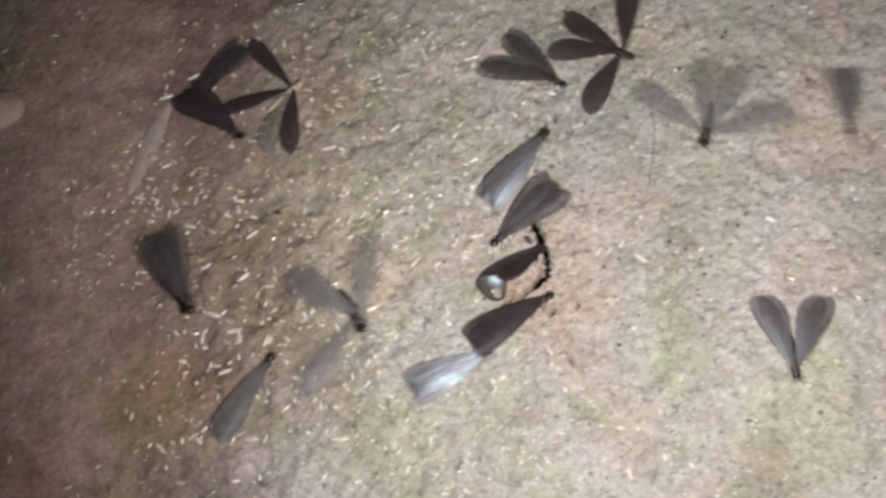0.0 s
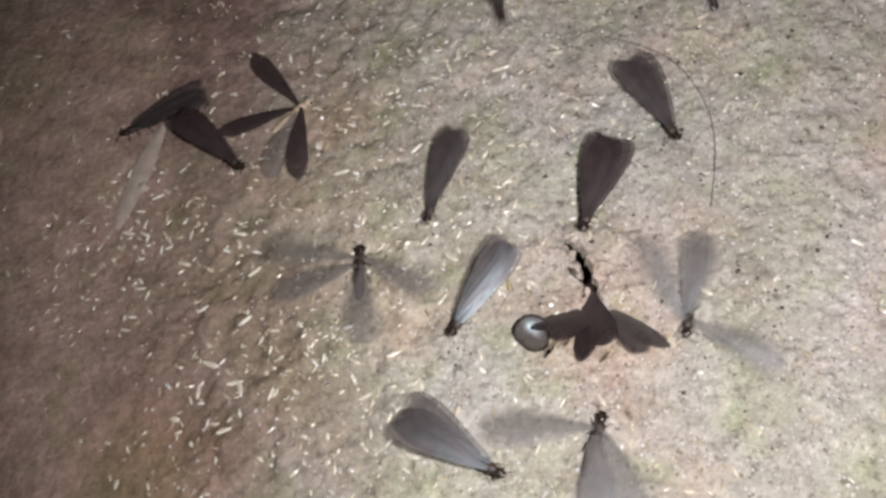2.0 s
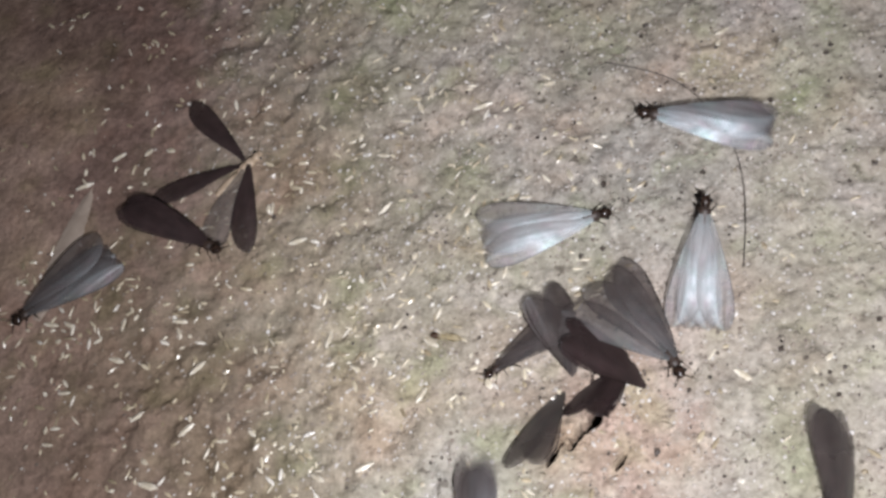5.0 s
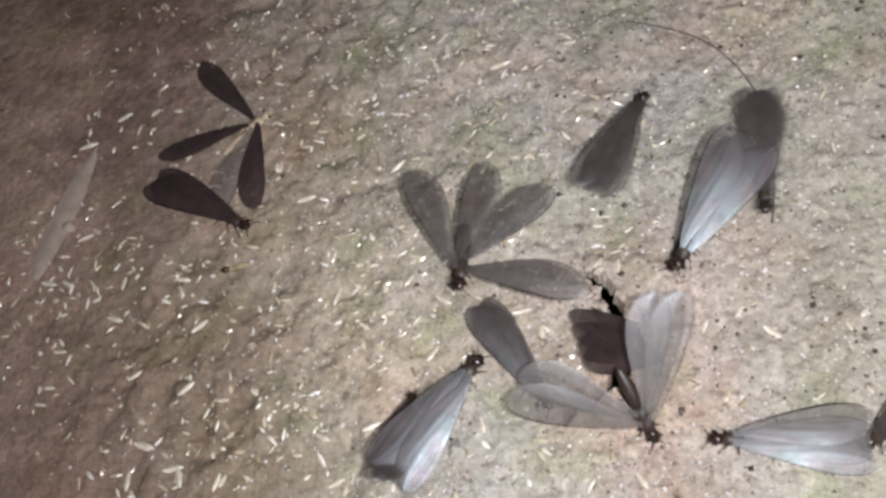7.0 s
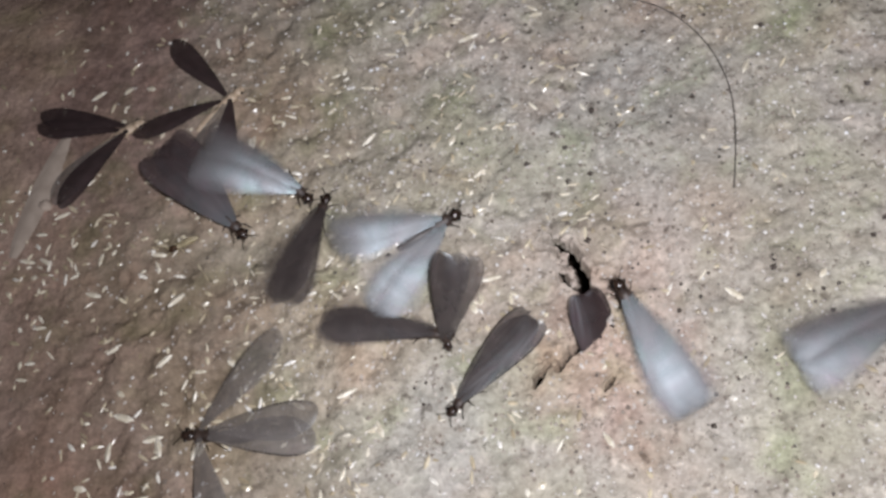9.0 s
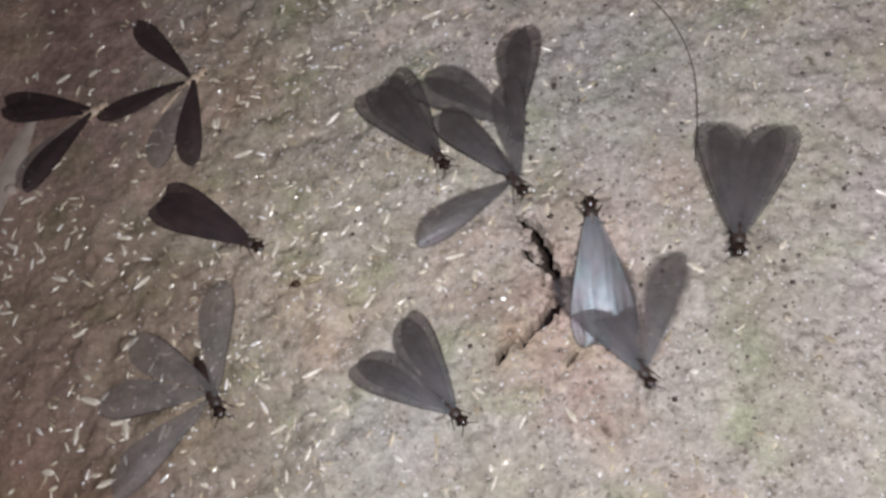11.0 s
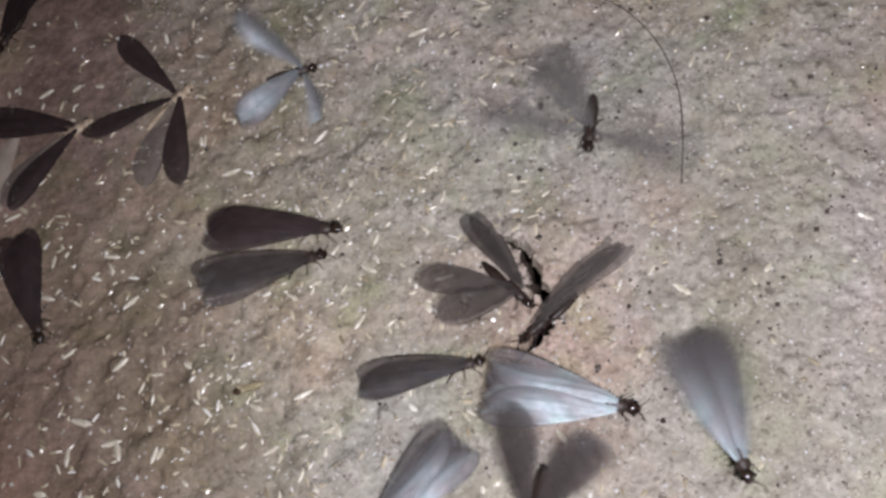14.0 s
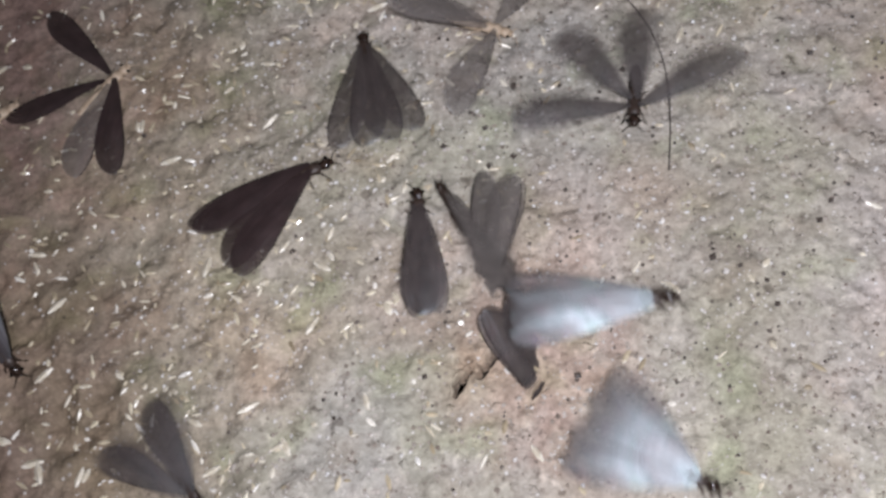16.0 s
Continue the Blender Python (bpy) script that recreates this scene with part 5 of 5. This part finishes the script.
    "b9": [
        (0, -41.44, 7.68, 1.6, 0, 0, -3.7, 6, 9, 9, 6, 0),
        (4.55, -41.44, 7.68, 1.6, 0, 0, -3.7, 6, 9, 9, 6, 0),
        (4.7, -39.74, 33.48, 1.8, 0, 0, -63.3, 5, 6, 6, 6, 0),
        (4.85, -38.09, 59.23, 2, 0, 0, -122.8, 4, 3, 2, 5, 0),
        (5, -36.46, 85, 2.2, 0, 0, 177.7, 3, 0, -1, 5, 0),
        (5.83, -22.31, 120.17, 5.85, 0, 0, 237.7, 5, 1, 0, 6, 0),
        (6.67, -8.2, 155.7, 9, 0, 0, 297.6, 8, 1, 1, 8, 0),
        (7.5, 6.23, 194.22, 9, 0, 0, -2.4, 10, 2, 2, 9, 0),
        (7.95, 13.41, 256.25, 1.6, 0, 0, -7.3, 6, 9, 9, 6, 0),
        (16, 13.41, 256.25, 1.6, 0, 0, -7.3, 6, 9, 9, 6, 0),
    ],
    "c0": [
        (0, -260.19, 160.97, 1.6, 0, 0, -97.9, 6, 9, 9, 6, 0),
        (7.05, -260.19, 160.97, 1.6, 0, 0, -97.9, 6, 9, 9, 6, 0),
        (7.5, -127.95, 141.83, 5.32, -36.8, 0, -91.7, 6, -2, -1, 5, 0),
        (8, -139.82, 138.98, 4.57, -27.1, 0, -94.5, 7, -2, 1, 5, 0),
        (8.38, -152, 188, 8, 0, 0, -112, 2, -3, 88, 93, 1),
        (8.5, -112, 180.5, 5, 0, 0, -100, 2, -3, 80, 85, 1),
        (8.6, -108.38, 173.88, 2.2, 0, 0, -64.5, 45, 40, 22, 27, 0),
        (16, -108.38, 173.88, 2.2, 0, 0, -64.5, 45, 40, 22, 27, 0),
    ],
    "c1": [
        (0, -60.12, 7.96, 1.6, 0, 0, 0.6, 6, 9, 9, 6, 0),
        (7.55, -60.12, 7.96, 1.6, 0, 0, 0.6, 6, 9, 9, 6, 0),
        (7.78, -58.47, 71.9, 2.8, 0, 0, 64.2, 63, 42, -30, 10, 0),
        (8, -56.83, 135.84, 4, 0, 0, 127.9, 120, 75, -69, 13, 1),
        (8.17, -53.01, 130.16, 3.37, 0.4, 4.8, 185.7, 83, 50, -46, 12, 0),
        (8.33, -49.19, 124.48, 2.73, 0.8, 9.6, 243.5, 45, 26, -23, 10, 0),
        (8.5, -45.37, 118.8, 2.1, 1.2, 14.4, -58.7, 8, 1, 0, 9, 0.5),
        (9, -66.87, 150.29, 6, -24.97, 5.34, -136.07, -8.85, -16.5, 24.66, 28.99, 0.4),
        (11.5, -9.72, 128.36, 4, 0, 0, -154.39, 35, -9, 15, 103.65, 0.5),
        (12, -10.01, 116.2, 2.2, 0, -1, -165.2, 3, -2, 34, 39, 0),
        (12.5, -9.71, 115.98, 2.2, 0, 3.6, 149, -2.87, -21.51, 68.25, 69.65, 0),
        (13, -20.65, 104.34, 2.2, 0, 42, 163.8, 6, 0, 0, 5, 0),
        (13.5, -18.94, 117.19, 4, 0, 0, -134.1, 29, -2, 8, 49, 0),
        (14, -15.59, 119.62, 5.34, 0, -42.1, -144.46, 20, 15, 69.62, 91.46, 0),
        (14.5, -14.66, 118.91, 6.07, 0, -42.7, -141.91, 22, 17, 57.91, 78.89, 0),
        (15, -8.25, 117.36, -1.32, -31.5, -26.2, -84.2, 7, 10, 10, 7, 0),
        (15.5, -4.46, 109.23, -2.73, -31.5, -26.2, -120.9, 7, 10, 10, 7, 0),
        (16, -8.21, 100.39, -5.62, -31.5, -26.2, -145.2, 7, 10, 10, 7, 0),
    ],
    "c2": [
        (0, -47.21, 7.98, 1.6, 0, 0, -1.7, 6, 9, 9, 6, 0),
        (7.55, -47.21, 7.98, 1.6, 0, 0, -1.7, 6, 9, 9, 6, 0),
        (8, -39.9, 129.17, 6.73, 16.2, -0.1, 24.2, 12, 2, 3, 7, 0.5),
        (8.5, -55.3, 135.12, 4, 0, 0, 84.8, 19, 14, 58, 63, 1),
        (8.75, -58.97, 140.01, 3.1, 0, -4.2, 32.2, 15, 8, 30, 36, 0),
        (9, -62.64, 144.91, 2.2, 0, -8.4, -20.5, 11, 1, 2, 9, 0.5),
        (9.83, -36.89, 126.55, 2.8, 0, -5.8, -75.7, 27, 3, 1, 14, 0),
        (10.67, -11.13, 108.18, 3.4, 0, -3.2, -130.9, 44, 6, -1, 18, 0),
        (11.5, 14.62, 89.82, 4, 0, -0.6, 173.9, 60, 8, -2, 23, 0.5),
        (12, 4.75, 132.98, 2.2, 0, 0, -125.8, 3, 1, 1, 3, 0),
        (12.5, -41.01, 133.28, 4, 0, 0, -154.1, 2, -3, 5, 10, 1),
        (12.72, -36.48, 199.3, 2.8, 0, 0, -78.6, 4, 3, 7, 8, 0),
        (12.95, -31.96, 265.32, 1.6, 0, 0, -3.1, 6, 9, 9, 6, 0),
        (16, -31.96, 265.32, 1.6, 0, 0, -3.1, 6, 9, 9, 6, 0),
    ],
    "c3": [
        (0, -5.03, 8.05, 1.6, 0, 0, -9.4, 6, 9, 9, 6, 0),
        (7.55, -5.03, 8.05, 1.6, 0, 0, -9.4, 6, 9, 9, 6, 0),
        (8, 8.71, 93.43, 2.2, 0, -0.1, -12.7, 6, 0, -1, 6, 0),
        (8.15, 6.1, 76.96, 2, 0, -0.1, -71.6, 6, 3, 2, 6, 0),
        (8.3, 3.5, 60.48, 1.8, 0, 0, -130.5, 6, 6, 6, 6, 0),
        (8.45, 0.89, 44.01, 1.6, 0, 0, 170.6, 6, 9, 9, 6, 0),
        (16, 0.89, 44.01, 1.6, 0, 0, 170.6, 6, 9, 9, 6, 0),
    ],
    "c4": [
        (0, -41.63, 7.41, 1.6, 0, 0, -3.6, 6, 9, 9, 6, 0),
        (8.55, -41.63, 7.41, 1.6, 0, 0, -3.6, 6, 9, 9, 6, 0),
        (8.7, -38.81, 44.95, 1.8, 0, 1.9, 50.5, 6, 6, 7, 5, 0),
        (8.85, -35.99, 82.5, 2, 0, 3.9, 104.5, 5, 4, 4, 5, 0),
        (9, -38.04, 115.74, 3, -50, 5.8, 173.6, 29.98, 21.94, -13, -11, 0),
        (9.45, -39.16, 46.68, 1.6, 0, 0, 176.4, 6, 9, 9, 6, 0),
        (16, -39.16, 46.68, 1.6, 0, 0, 176.4, 6, 9, 9, 6, 0),
    ],
    "c5": [
        (0, -258.98, 177.85, 1.6, 0, 0, -100.5, 6, 9, 9, 6, 0),
        (11.05, -258.98, 177.85, 1.6, 0, 0, -100.5, 6, 9, 9, 6, 0),
        (11.28, -184.48, 166.27, 1.9, 0, 5.9, -149.4, 4, 4, 4, 6, 0),
        (11.5, -110.1, 154.75, 2.2, 0, 11.8, 161.8, 3, 0, -1, 7, 0),
        (11.75, -108.14, 149.24, 3.1, 0, 5.9, 205.8, 18, -24, 27, 59, 0),
        (12, -106.25, 143.78, 4, 0, 0, -109.7, 34, -49, 55, 111, 0.5),
        (12.5, -111.97, 140.17, 2.2, 0, -4.2, -114.6, 11, 4, 4, 10, 0),
        (13, -106.97, 141.39, 9, 0, 0, -181, 2, -2, 1, 6, 0),
        (13.5, -110.06, 135.27, 2.2, 0, 0, -139.5, 10, 1, 2, 7, 0),
        (14, -109.38, 126.53, 9, 0, 0, -165.7, 5, 0, -1, 7, 0),
        (14.5, -108.31, 129.05, 2.2, 0, 0, -107.1, 8, 2, 1, 12, 0),
        (15, -98.5, 127.77, 2.2, 0, -7, -94.9, 9, 4, 3, 11, 0),
        (15.5, -101.76, 123.35, 2.2, 0, 0, -152.1, 7, 2, 2, 10, 0),
        (16, -100.32, 121.35, 5.16, -37.7, 0, -154.6, 11, 2, 4, 10, 0),
    ],
    "d1": [
        (0, -274.88, 229.96, 1.6, 0, 0, -102.7, 6, 9, 9, 6, 0),
        (11.55, -274.88, 229.96, 1.6, 0, 0, -102.7, 6, 9, 9, 6, 0),
        (11.78, -203.5, 216.05, 1.9, 0, 7.2, -159.4, 6, 5, 4, 6, 0),
        (12, -132.13, 202.14, 2.2, 0, 14.5, 144, 6, 1, -2, 7, 0),
        (12.5, -130.19, 204.32, 2.2, 0, 14.2, 147.3, 6, -2, -1, 6, 0),
        (13, -125.9, 202.87, 4.4, -25.1, 0, 140.6, 9, 2, 2, 8, 0),
        (13.5, -126.05, 199.15, 2.2, 0, 12.4, 160.9, 9, 1, 1, 9, 0),
        (14, -126.24, 203.93, 2.2, 0, 13.1, 154.6, 12, 2, 2, 10, 0),
        (14.5, -126.49, 204.45, 2.2, 0, 12.5, 159.1, 11, 2, 3, 10, 0),
        (15, -129.36, 213.74, 2.2, 0, 13.9, 148.2, 7, -1, 1, 6, 0),
        (15.5, -131.13, 221.37, 2.2, 0, 14.5, 140.7, 3, 0, 0, 4, 0),
        (15.95, -193.99, 232.13, 1.6, 0, 0, 76.5, 6, 9, 9, 6, 0),
    ],
    "c6": [
        (0, -66.93, 8.6, 1.6, 0, 0, 0.3, 6, 9, 9, 6, 0),
        (12.05, -66.93, 8.6, 1.6, 0, 0, 0.3, 6, 9, 9, 6, 0),
        (12.28, -67.81, 48.5, 5.13, 0, 0, -54, 5, 4, 5, 5, 0),
        (12.5, -68.68, 88.39, 8.66, 0, 0, -108.3, 4, 0, 1, 4, 0),
        (13, -73.57, 86.79, 2.2, 0, 0, -113.9, 4, -2, 1, 3, 0),
        (13.25, -68.2, 121.45, 3.03, -11.7, 0, -59.2, 4, 0, 1, 3, 0),
        (13.5, -62.84, 156.11, 3.85, -23.4, 0, -4.6, 5, 1, 1, 3, 0),
        (13.75, -59.25, 166.82, 3.92, -19.02, 18.56, -44.19, 31.14, -9.87, 13.2, 50.62, 0),
        (14, -55.65, 177.53, 4, -14.65, 37.12, -83.77, 57.27, -20.74, 25.4, 98.24, 0.3),
        (14.5, -45.72, 174.16, 14, 0, 0, -36.4, 33, -5, 11, 71, 0.5),
        (14.95, -42.18, 274.08, 1.6, 0, 0, -2.7, 6, 9, 9, 6, 0),
        (15.55, -65.69, 56.63, 1.6, 0, 0, -0.1, 6, 9, 9, 6, 0),
        (15.78, -66.76, 75.16, 1.9, 0, 1.4, -71.8, 12, 12, 14, 16, 0),
        (16, -67.84, 93.68, 2.2, 0, 2.9, -143.6, 19, 14, 20, 25, 0.5),
    ],
    "c7": [
        (0, 30.38, 280.69, 1.6, 0, 0, 171.1, 6, 9, 9, 6, 0),
        (12.55, 30.38, 280.69, 1.6, 0, 0, 171.1, 6, 9, 9, 6, 0),
        (13, 15.99, 181.99, 2.2, 0, 0, 159.9, 7, 0, 1, 6, 0),
        (13.5, 9.91, 164.56, 4, 0, 0, 148.06, 77.32, -18.64, 61.67, 94.89, 1),
        (14, 3.3, 150.79, 4, 0, 0, 166.57, 109.88, -27.06, 38.79, 84.16, 1),
        (14.5, -4.63, 138.51, 4, 0, 0, 156.61, 89.85, 50.62, 73.48, 109.95, 0.5),
        (14.75, -8.1, 131.56, 9, 0, 4.2, 124.8, 66, -9, 34, 53, 0),
        (15, -10.89, 127.45, 9, 0, 8.4, 81.5, 36, 31, 12, 17, 0),
        (15.25, -6.91, 118.4, 9, 0, 3.4, 137.7, 21, 16, 6, 10, 0),
        (15.5, -2.76, 106.67, 12, 0, -1.5, -176.5, 2.06, -4.04, 15, 27.66, 0),
        (15.67, -8.47, 117.99, 9, 0, 12.3, -223, 5, 0, -1, 3, 0),
        (15.83, -13.76, 126.46, 9, 0, 26, -280.1, 4, -1, -1, 2, 0),
        (16, -19.69, 137.98, 2.2, 0, 39.8, 22.5, 3, -2, -1, 2, 0),
    ],
    "d0": [
        (0, -27.07, 8.39, 1.6, 0, 0, -6.9, 6, 9, 9, 6, 0),
        (13.55, -27.07, 8.39, 1.6, 0, 0, -6.9, 6, 9, 9, 6, 0),
        (13.78, -21.98, 43.85, 3.28, -17.9, 0, 71, 16, 16, 16, 17, 0),
        (14, -16.88, 79.31, 4.97, -35.8, 0, 149, 25, 23, 24, 28, 0.5),
        (14.45, -22.15, 49.23, 1.6, 0, 0, 173.1, 6, 9, 9, 6, 0),
        (14.82, -12.14, 47.78, 1.6, 0, 0, 231.5, 6, 9, 9, 6, 0),
        (15.18, -2.14, 46.33, 1.6, 0, 0, 289.9, 6, 9, 9, 6, 0),
        (15.55, 7.87, 44.88, 1.6, 0, 0, -11.7, 6, 9, 9, 6, 0),
        (15.78, 9.6, 64.66, 2, -1.2, 5.4, -63.9, 7, 5, 4, 8, 0),
        (16, 12.02, 84.6, 2.39, -2.3, 10.9, -122.94, 28.08, 16.58, 3.89, 15.96, 0),
    ],
    "c8": [
        (0, 12.93, 281.16, 1.6, 0, 0, 172.5, 6, 9, 9, 6, 0),
        (14.05, 12.93, 281.16, 1.6, 0, 0, 172.5, 6, 9, 9, 6, 0),
        (14.28, 4.83, 233.92, 3.76, 5.7, 14.8, 233, 8, 4, 6, 8, 0),
        (14.5, -3.27, 186.67, 5.91, 11.4, 29.6, -66.5, 11, 0, 4, 10, 0),
        (15, -0.64, 175.79, 2.2, 0, 0, -20.6, 120, 120, -7, -2, 0.5),
        (15.25, -1.92, 176.41, 3.48, -15.8, 0, -64, 100, 58, 1, 11, 0),
        (15.5, -3.21, 177.03, 4.77, -31.7, 0, -107.4, 80, -3, 9, 24, 0.2),
        (16, -8.65, 171.92, 5.19, -28.4, 0, -102.8, 118, 3, 3, 74, 0),
    ],
    "c9": [
        (0, 42.93, 283.54, 1.6, 0, 0, 170, 6, 9, 9, 6, 0),
        (14.05, 42.93, 283.54, 1.6, 0, 0, 170, 6, 9, 9, 6, 0),
        (14.28, 31.18, 230.52, 1.9, 0, 0, 222.8, 8, 4, 4, 8, 0),
        (14.5, 19.43, 177.51, 2.2, 0, 0, -84.4, 9, 0, 0, 10, 0),
        (14.75, 23.49, 177.64, 3.1, 0, 0, -151.5, 36, 29, 53, 60, 0),
        (15, 27.56, 177.77, 4, 0, 0, 141.3, 63, 58, 106, 111, 1),
        (15.5, 21.73, 160.58, 4, 0, 0, 176.4, 69, 14, 57, 86, 0.25),
        (16, 15.13, 150.55, 4, 0, 0, 168.1, 63, 1, 47, 102, 0.5),
    ],
}

CLEAR = ("a3", "b3", "a2", "b7", "c7", "b5")
DUSKY = ("a4", "a8", "a9", "b2", "c5", "d1")
WORKERS = [
    [(0, 2, 166, 200), (7.5, 5, 166, 200), (9, 14.4, 152.3, 200), (12.5, 30, 126, 215), (16, 42.9, 109.7, 200)],
    [(0, -30, 168, 260), (7.5, -22, 160, 240), (9, -6.5, 155, 250), (12, 14, 150, 260), (16, 40, 140, 250)],
    [(0, 22, 150, 190), (8, 17.5, 133.8, 200), (9, 26, 125.9, 260), (12.5, 35.2, 115.9, 210), (16, 39, 98, 180)],
    [(0, -45, 150, 230), (9, -30.3, 138.2, 250), (12.5, -30.8, 105.1, 170), (14, -34, 96, 160), (16, -40, 80, 150)],
    [(0, -80, 140, 240), (9, -68.7, 114.3, 200), (11.5, -54.4, 123.8, 20), (12, -58.8, 127.6, 30), (16, -75, 150, 20)],
    [(0, -20, 60, 0), (9, -40, 80, 20), (11.5, -31.6, 89, 15), (14, -49.8, 111.7, 40), (15, -47.6, 112, 100), (16, -36.7, 117, 110)],
    [(0, 40, 110, 90), (9, 38, 108, 90), (14, 22.4, 115.6, 70), (15, 20.4, 117.2, 70), (16, 16.9, 108.1, 160)],
    [(0, 60, 95, 90), (12, 55, 97, 90), (14, 42.2, 99.3, 90), (16, 36, 96, 95)],
    [(0, -96, 130, 160), (3, -93.7, 127, 170), (8, -88, 105, 190), (16, -100, 80, 170)],
    [(0, -30, 150, 230), (9, -20, 139.9, 250), (12, -14, 137, 250), (16, 2, 140, 280)],
    [(0, -60, 110, 20), (12, -64, 108, 20), (15.5, -52.7, 114.2, 60), (16, -50, 116, 60)],
    [(0, -50.5, 118.2, 95), (11.5, -54.5, 123.2, 95), (12, -57.8, 126.9, 95), (13, -65.8, 128.1, 95), (13.5, -65.9, 129.1, 95), (14.5, -69.6, 128.6, 95), (15, -71.8, 130.5, 95), (15.5, -73, 134.7, 95), (16, -73.7, 139.3, 95)],
    [(0, -65.1, 104.4, 100), (14, -69.1, 109.4, 100), (14.5, -75, 114.4, 100), (15, -77.4, 113, 100), (15.5, -72.4, 113.1, 100), (16, -84.4, 119.1, 100)],
    [(0, -38, 107.3, 80), (15, -42, 112.3, 80), (15.5, -38.8, 118.8, 80), (16, -31.3, 116.9, 80)],
    [(0, -9.4, 114.9, 10), (3, -13.4, 119.9, 10), (3.5, -9.2, 119.6, 10), (4, -8.7, 119.6, 10), (16, -20.7, 125.6, 10)],
    [(0, -36.7, 126.2, 75), (5, -40.7, 131.2, 75), (7.5, -53.3, 118.9, 75), (9, -55.2, 106.2, 75), (16, -67.2, 112.2, 75)],
    [(0, -65.9, 136.7, 0), (7.5, -69.9, 141.7, 0), (8.5, -73.6, 142.3, 0), (16, -85.6, 148.3, 0)],
    [(0, -64.3, 119, -35), (7.5, -68.3, 124, -35), (8.5, -70.4, 116.9, -35), (16, -82.4, 122.9, -35)],
    [(0, -84.5, 138.8, 110), (7.5, -88.5, 143.8, 110), (9, -92.7, 143.6, 110), (16, -104.7, 149.6, 110)],
]


def key_alate(root, rows):
    walk(root, [(t, pose(x / 1000, y / 1000, z / 1000 + ground_z(x / 1000, y / 1000), rx, ry, rz)) for t, x, y, z, rx, ry, rz, *_ in rows])
    beat = [(r[0], r[11]) for r in rows]
    times = {round(r[0] * FPS) for r in rows}
    times |= {round((p[0] + q[0]) / 2 * FPS) for p, q in zip(rows, rows[1:])}
    for i, (t, on) in enumerate(beat):
        if on:
            near = [max(0, round(t * FPS) - 6), min(16 * FPS, round(t * FPS) + 6)]
            if i + 1 < len(beat) and beat[i + 1][1] and beat[i + 1][0] - t < 0.7:
                near[1] = round(beat[i + 1][0] * FPS)
            times |= set(range(near[0], near[1] + 1))
    ts = [r[0] for r in rows]
    for i, w in enumerate(wing_set(root)):
        angles, ons = [r[7 + i] for r in rows], [r[11] for r in rows]
        made = []
        for k in sorted(times):
            t = k / FPS
            a, on = float(np.interp(t, ts, angles)), float(np.interp(t, ts, ons))
            on = on if any(abs(t - q) < 0.52 for q, b in beat if b) else 0.0
            stroke = math.sin((k - round(k * 2 / FPS) * FPS / 2) * math.pi / 2)
            a += on * 28 * stroke * (1 if i in (0, 3) else -1)
            made.append((t, wing_pose(i, a, on * (6 + 9 * stroke))))
        if len(made) == 1:
            made.append((16.0, made[0][1]))
        walk(w, made)


CURLED = [(0, -25.4, 110.3, 1.0, 8, 20, 20), (0.5, -24.6, 108.9, 1.0, 8, 20, 25), (1, -24.0, 108.3, 1.0, 8, 18, 30), (2, -25.2, 107.9, 2.4, 8, 12, 20),
          (2.5, -24.6, 109.5, 2.4, 8, 16, 10), (3, -21.0, 112.0, 0.8, 8, 34, 0), (3.4, -15.0, 116.5, -3.0, 10, 40, 0), (3.8, -11.2, 119.4, -16.0, 10, 40, 0), (16, -11.2, 119.4, -16.0, 10, 40, 0)]


def motions():
    walk(curled_wing, [(t, pose(x / 1000, y / 1000, z / 1000, rx, ry, rz)) for t, x, y, z, rx, ry, rz in CURLED])
    used = set()
    for name, rows in TRACKS.items():
        if name in ("c0",):
            root = copy_thing(pale_one, pose(0, 0, 0))
            tagged(root, "pale-bodied winged termite with dark spread wings")
        elif name == "c8":
            root = ghost_one
        elif name in CLEAR:
            root = clear_one if clear_one not in used else copy_thing(clear_one, pose(0, 0, 0))
        elif name in DUSKY:
            root = dusky_one if dusky_one not in used else copy_thing(dusky_one, pose(0, 0, 0))
        else:
            root = dark_one if dark_one not in used else copy_thing(dark_one, pose(0, 0, 0))
        used.add(root)
        root["track"] = name
        root.scale = (SIZE[name],) * 3
    roots = {r["track"]: r for r in used}
    for name, rows in TRACKS.items():
        key_alate(roots[name], rows)
        del roots[name]["track"]
    for i, rows in enumerate(WORKERS):
        root = worker if i == 0 else copy_thing(worker, pose(0, 0, 0))
        walk(root, [(t, pose(x / 1000, y / 1000, ground_z(x / 1000, y / 1000) + 0.0009, 0, 0, h)) for t, x, y, h in rows])


motions()
